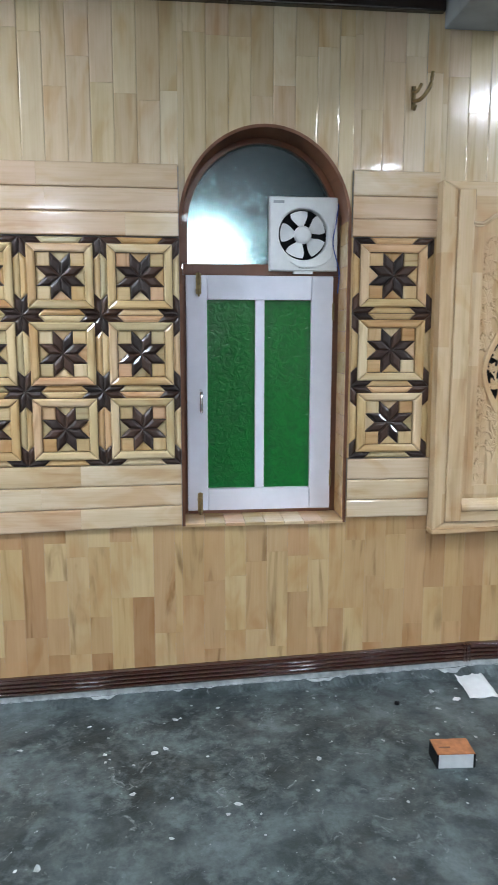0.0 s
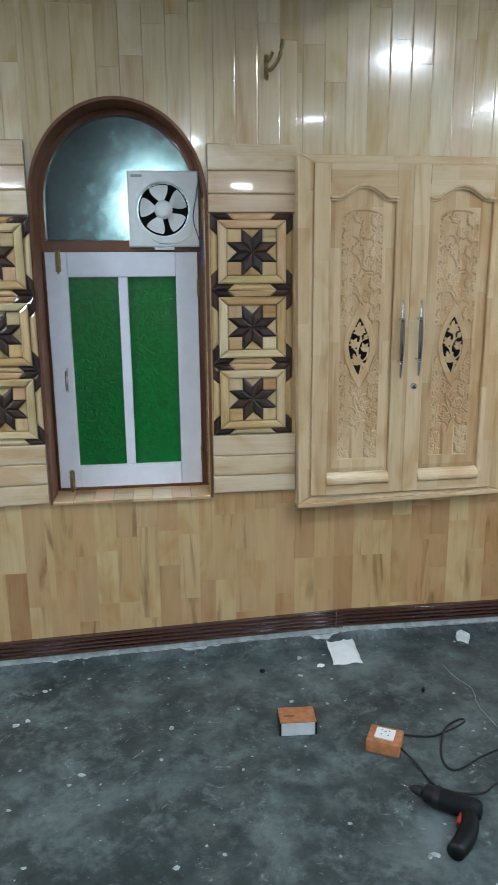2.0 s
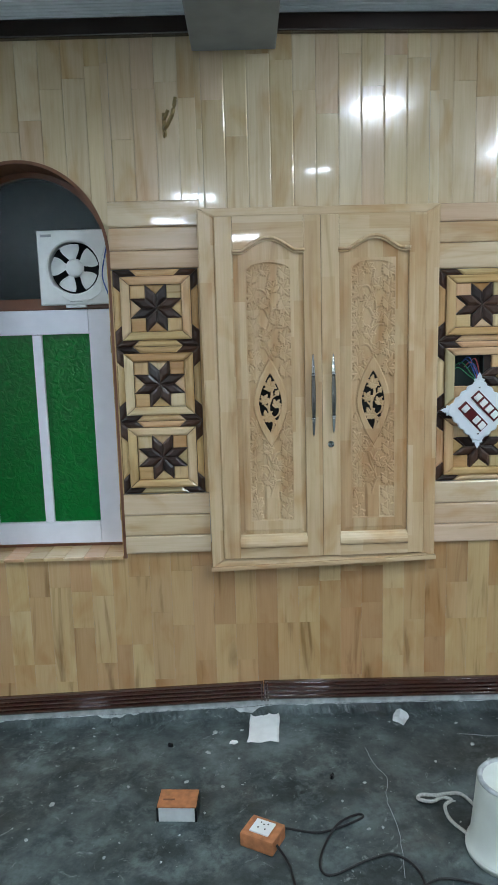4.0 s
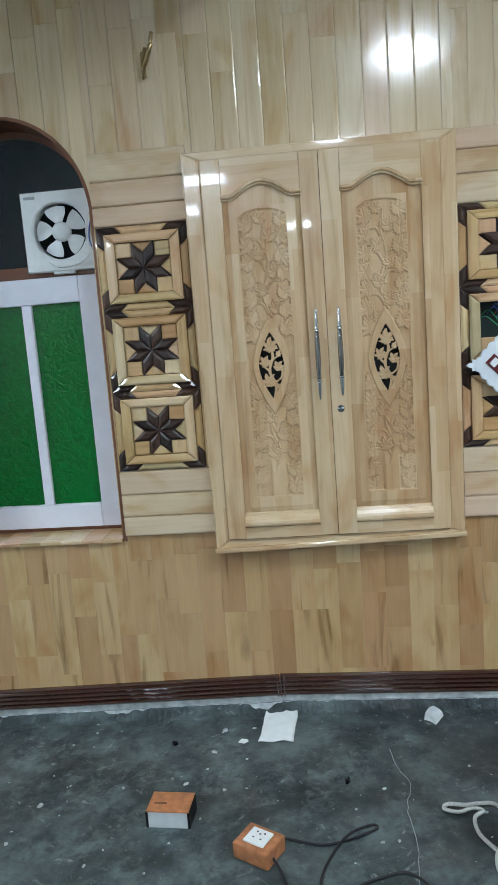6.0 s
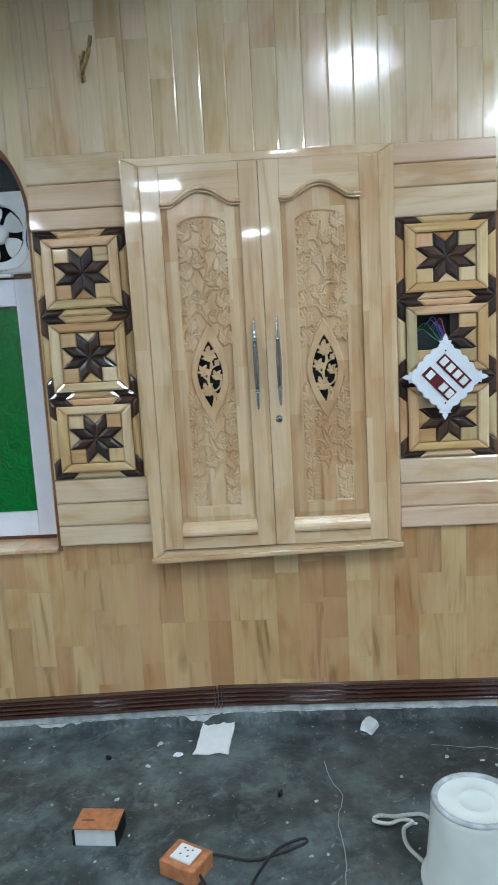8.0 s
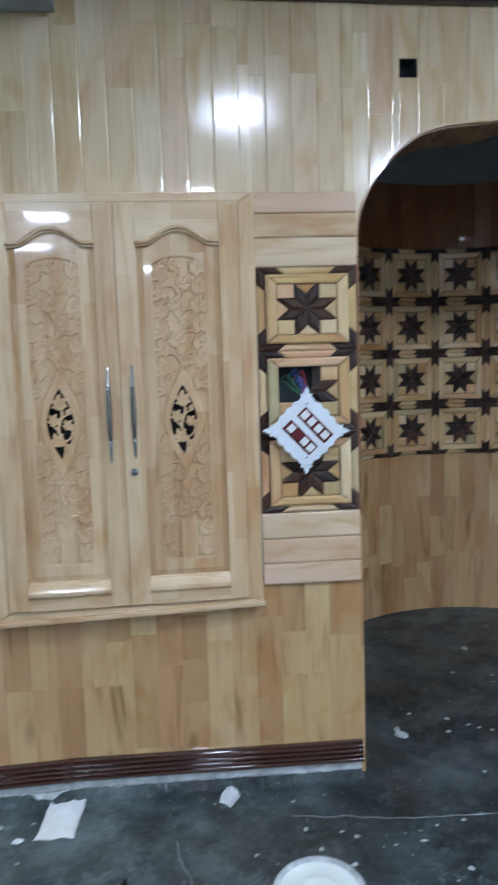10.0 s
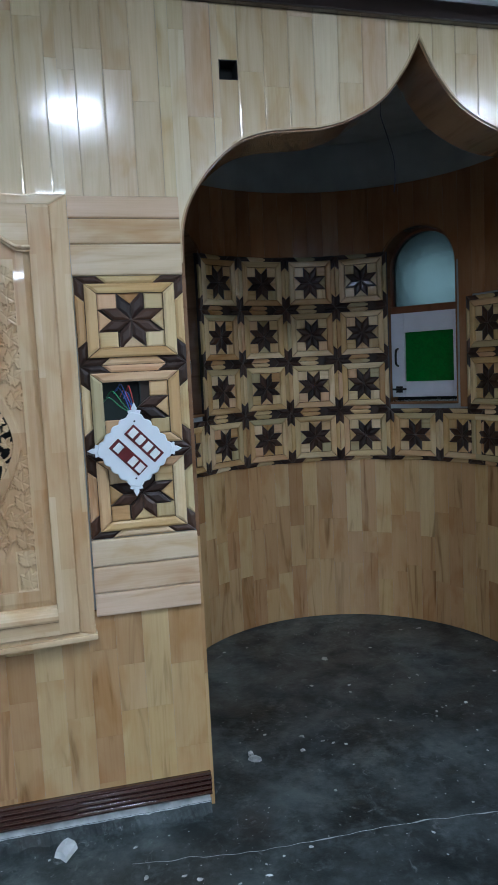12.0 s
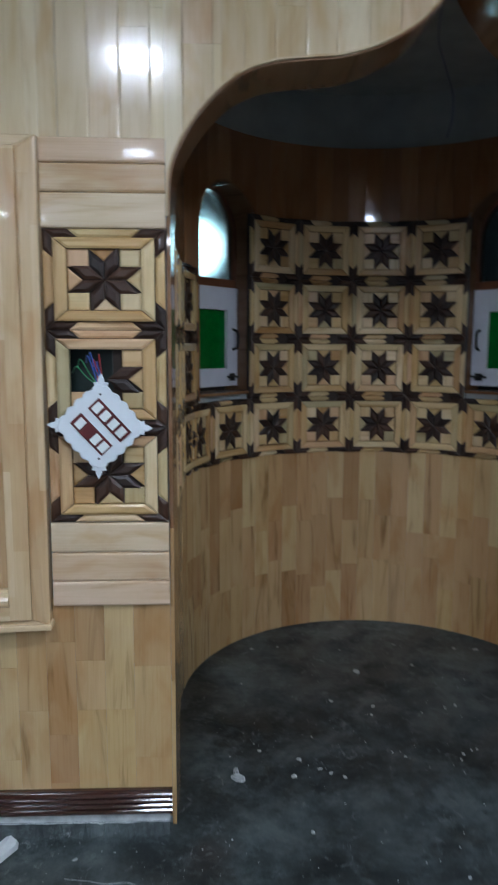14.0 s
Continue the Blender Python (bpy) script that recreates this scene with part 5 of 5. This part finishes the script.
def drill():
    """A hand drill lying on its side: body along its length, then the grip, then the chuck."""
    d = holder("power_drill", Matrix.Translation((2.318, 2.142, 0.036)) @ Matrix.Rotation(radians(-36), 4, "Z"))
    tagged(d, "black power drill with red trigger lying on its side", "drill")
    body = [(0.0001, -0.085), (0.018, -0.085), (0.028, -0.075), (0.031, -0.03), (0.033, 0.03), (0.034, 0.06), (0.03, 0.085), (0.02, 0.095), (0.0001, 0.097)]
    part("body", lathe("body", body, black_plastic, 24), d, m=Matrix.Rotation(radians(90), 4, "Y"))
    part("chuck", lathe("chuck", [(0.0001, -0.125), (0.009, -0.125), (0.013, -0.115), (0.018, -0.1), (0.0185, -0.086), (0.0001, -0.0855)], black_metal, 20), d, "black metal chuck", Matrix.Rotation(radians(90), 4, "Y"))
    part("drill_bit", tube("drill_bit", [(-0.124, 0, 0), (-0.155, 0, 0)], 0.003, chrome, 8), d, "steel drill bit")
    gp = smooth_line([(0.06, -0.02, -0.003), (0.072, -0.07, -0.006), (0.07, -0.13, -0.008), (0.058, -0.185, -0.008)], 6)
    part("grip", tube("grip", gp, 0.025, black_plastic, 14, taper=lambda t: 1 + 0.15 * math.sin(3 * t)), d, "black rubber grip")
    part("trigger", box("trigger", 0.036, 0.052, -0.085, -0.04, -0.012, 0.008, red_plastic, 0.004), d, "red trigger")
    part("collar", lathe("collar", [(0.0335, -0.05), (0.0345, -0.045), (0.0345, -0.035), (0.0335, -0.03)], black_metal, 24), d, "dark collar ring", Matrix.Rotation(radians(90), 4, "Y"))


drill()

# upturned pail with a rope handle
pail = part("pail", lathe("pail", [(0.135, 0.0), (0.139, 0.0), (0.139, 0.022), (0.131, 0.024), (0.124, 0.09), (0.113, 0.225), (0.112, 0.236), (0.106, 0.243), (0.1, 0.244), (0.094, 0.236), (0.05, 0.234), (0.045, 0.239), (0.04, 0.234), (0.0001, 0.234)], pail_plastic, 48))
pail.matrix_world = Matrix.Translation((2.985, 2.4, 0.001))
tagged(pail, "whitish translucent plastic pail standing upside down", "pail")
part("rim_band", lathe("rim_band", [(0.1395, 0.008), (0.142, 0.01), (0.142, 0.016), (0.1395, 0.018)], pail_plastic, 48), pail)
part("cement_crust", lathe("cement_crust", [(0.111, 0.2375), (0.113, 0.239), (0.108, 0.2465), (0.1, 0.2475), (0.0955, 0.2395)], chip_white, 48), pail, "crust of white cement on the rim")
tagged(part("rope", tube("rope", smooth_line([(2.87, 2.44, 0.02), (2.83, 2.53, 0.01), (2.83, 2.6, 0.01), (2.86, 2.63, 0.01), (2.83, 2.64, 0.012), (2.79, 2.625, 0.01), (2.75, 2.64, 0.01), (2.765, 2.66, 0.011), (2.81, 2.64, 0.022), (2.85, 2.66, 0.012), (2.9, 2.66, 0.01), (2.93, 2.6, 0.01)], 8), 0.006, rope_white, 8)), "frayed white rope lying in a loop beside the pail", "rope")


def sheet(name, x, y, rot, w, l, mat, label, category, seed, curl=0.012):
    """A thin, slightly buckled sheet with its corners a little rounded."""
    nx, ny, vv, ff = 10, 14, [], []
    for j in range(ny + 1):
        for i in range(nx + 1):
            a, c = i / nx - 0.5, j / ny - 0.5
            edge = 0.006 * noise.noise(Vector((a * 4 + seed, c * 4, 1.3)))
            z = 0.003 + curl * max(0, noise.noise(Vector((a * 2.2, c * 2.2, seed))) + 0.2)
            vv.append((a * w + edge, c * l + edge * 0.7, z))
    for j in range(ny):
        for i in range(nx):
            k = j * (nx + 1) + i
            ff.append((k, k + 1, k + nx + 2, k + nx + 1))
    n0 = len(vv)
    vv += [(p[0], p[1], p[2] - 0.002) for p in vv]
    ff += [tuple(q2 + n0 for q2 in fa[::-1]) for fa in ff]
    rim = [i for i in range(nx)] + [(j + 1) * (nx + 1) - 1 for j in range(ny)] + [ny * (nx + 1) + nx - i for i in range(nx)] + [(ny - j) * (nx + 1) for j in range(ny)]
    for a, c in zip(rim, rim[1:] + rim[:1]):
        ff.append((c, a, a + n0, c + n0))
    ob = part(name, mesh_of(name, vv, ff, mat, True))
    ob.matrix_world = pose(x, y, 0, 0, 0, rot)
    return tagged(ob, label, category)


sheet("paper_sheet", 2.232, 3.115, -3, 0.125, 0.215, paper_white, "buckled white paper sheet lying at the wall's foot", "paper", 3.0)


def shard(name, x, y, size, h, seed, mat, label, category):
    rr = random.Random(seed)
    n = 9
    ring = [(size * (0.7 + 0.5 * rr.random()) * math.cos(2 * math.pi * k / n), size * 0.62 * (0.7 + 0.5 * rr.random()) * math.sin(2 * math.pi * k / n)) for k in range(n)]
    vv = [(a, c, 0) for a, c in ring] + [(a * 0.86, c * 0.86, h * (0.6 + 0.5 * rr.random())) for a, c in ring] + [(0, 0, h)]
    ff = []
    for k in range(n):
        j = (k + 1) % n
        ff += [(k, j, n + j, n + k), (n + k, n + j, 2 * n)]
    ob = part(name, mesh_of(name, vv, ff, mat))
    ob.matrix_world = pose(x, y, floor_z(x) + 0.0005, 0, 0, 360 * rr.random())
    return tagged(ob, label, category)


shard("plaster_lump", 2.8, 3.165, 0.055, 0.02, 1, card_white, "flat pale lump of plaster near the wall", "plaster lump")
shard("wood_offcut", 2.11, 3.02, 0.018, 0.006, 2, paper_white, "small white offcut on the floor", "offcut")
shard("plaster_lump", 3.51, 3.487, 0.028, 0.012, 6, chip_white, "small white plaster lump on the alcove floor", "plaster lump")
shard("plaster_lump", 3.5, 3.53, 0.02, 0.01, 9, chip_white, "small white plaster lump on the alcove floor", "plaster lump")
shard("plaster_lump", 4.08, 4.29, 0.022, 0.008, 7, chip_white, "small white plaster lump on the alcove floor", "plaster lump")
shard("dark_plug", 2.47, 2.78, 0.014, 0.014, 8, black_plastic, "small black plug lying on the floor", "plug")
shard("dark_plug", 1.86, 3.02, 0.013, 0.012, 18, black_plastic, "small black scrap lying on the floor", "scrap")

# scattered crumbs of plaster, too many to count
v, f = [], []
r5 = random.Random(21)
for k in range(1000):
    if k % 3 == 0:
        x, y = 3.35 + 1.6 * r5.random(), 2.6 + 2.1 * r5.random()
    else:
        x, y = -0.2 + 3.7 * r5.random(), 1.5 + 1.72 * r5.random() ** 0.7
    if y > WALL - 0.05 and (x < 3.33 or (x - AX) ** 2 + (y - CY) ** 2 > 0.64):
        continue
    s2 = 0.0013 + 0.011 * r5.random() ** 6
    n = 6
    k0 = len(v)
    st, a0 = 0.5 + r5.random(), 6.28 * r5.random()
    for i in range(n):
        a = 2 * math.pi * i / n
        px, py = s2 * (0.6 + 0.7 * r5.random()) * math.cos(a) * st, s2 * (0.6 + 0.7 * r5.random()) * math.sin(a)
        v.append((x + px * math.cos(a0) - py * math.sin(a0), y + px * math.sin(a0) + py * math.cos(a0), floor_z(x) + 0.0004))
    v.append((x, y, floor_z(x) + 0.0012 + s2 * 0.3))
    f += [(k0 + i, k0 + (i + 1) % n, k0 + n) for i in range(n)]
tagged(part("plaster_crumbs", mesh_of("plaster_crumbs", v, f, chip_white)), "scattered white plaster crumbs on the concrete", "crumbs", kind="stuff")

# thin pale crack in the concrete
ck = smooth_line([(2.62, 2.96, 0.0005), (2.635, 2.86, 0.0005), (2.668, 2.77, 0.0005), (2.645, 2.66, 0.0005), (2.655, 2.5, 0.0005), (2.63, 2.3, 0.0005)], 6)
tagged(part("floor_crack", tube("floor_crack", [(p.x + 0.006 * noise.noise(p * 30), p.y, 0.0003) for p in ck], 0.0011, plaster, 5)), "thin pale crack line in the concrete floor", "crack", kind="structure")

# long pale line of cement dribbled across the floor before the alcove
ck = smooth_line([(3.0, 3.04, 0), (3.32, 2.99, 0), (3.54, 2.972, 0), (3.79, 2.968, 0), (4.02, 2.95, 0), (4.3, 2.915, 0), (4.6, 2.9, 0)], 24)
v, f = [], []
for i, p in enumerate(ck):
    w = 0.0011 + 0.008 * max(0.0, noise.noise(Vector((p.x * 9, 4.0, 0))) - 0.15) + 0.0012 * noise.noise(Vector((p.x * 70, 1.0, 0)))
    yc = p.y + 0.012 * noise.noise(Vector((p.x * 14, 0, 5)))
    v += [(p.x, yc - w, 0.0004), (p.x, yc, 0.0012), (p.x, yc + w, 0.0004)]
    if i:
        f += [(3 * i - 3, 3 * i, 3 * i + 1, 3 * i - 2), (3 * i - 2, 3 * i + 1, 3 * i + 2, 3 * i - 1)]
tagged(part("cement_line", mesh_of("cement_line", v, f, plaster)), "thin ragged pale cement line across the floor", "crack", kind="structure")
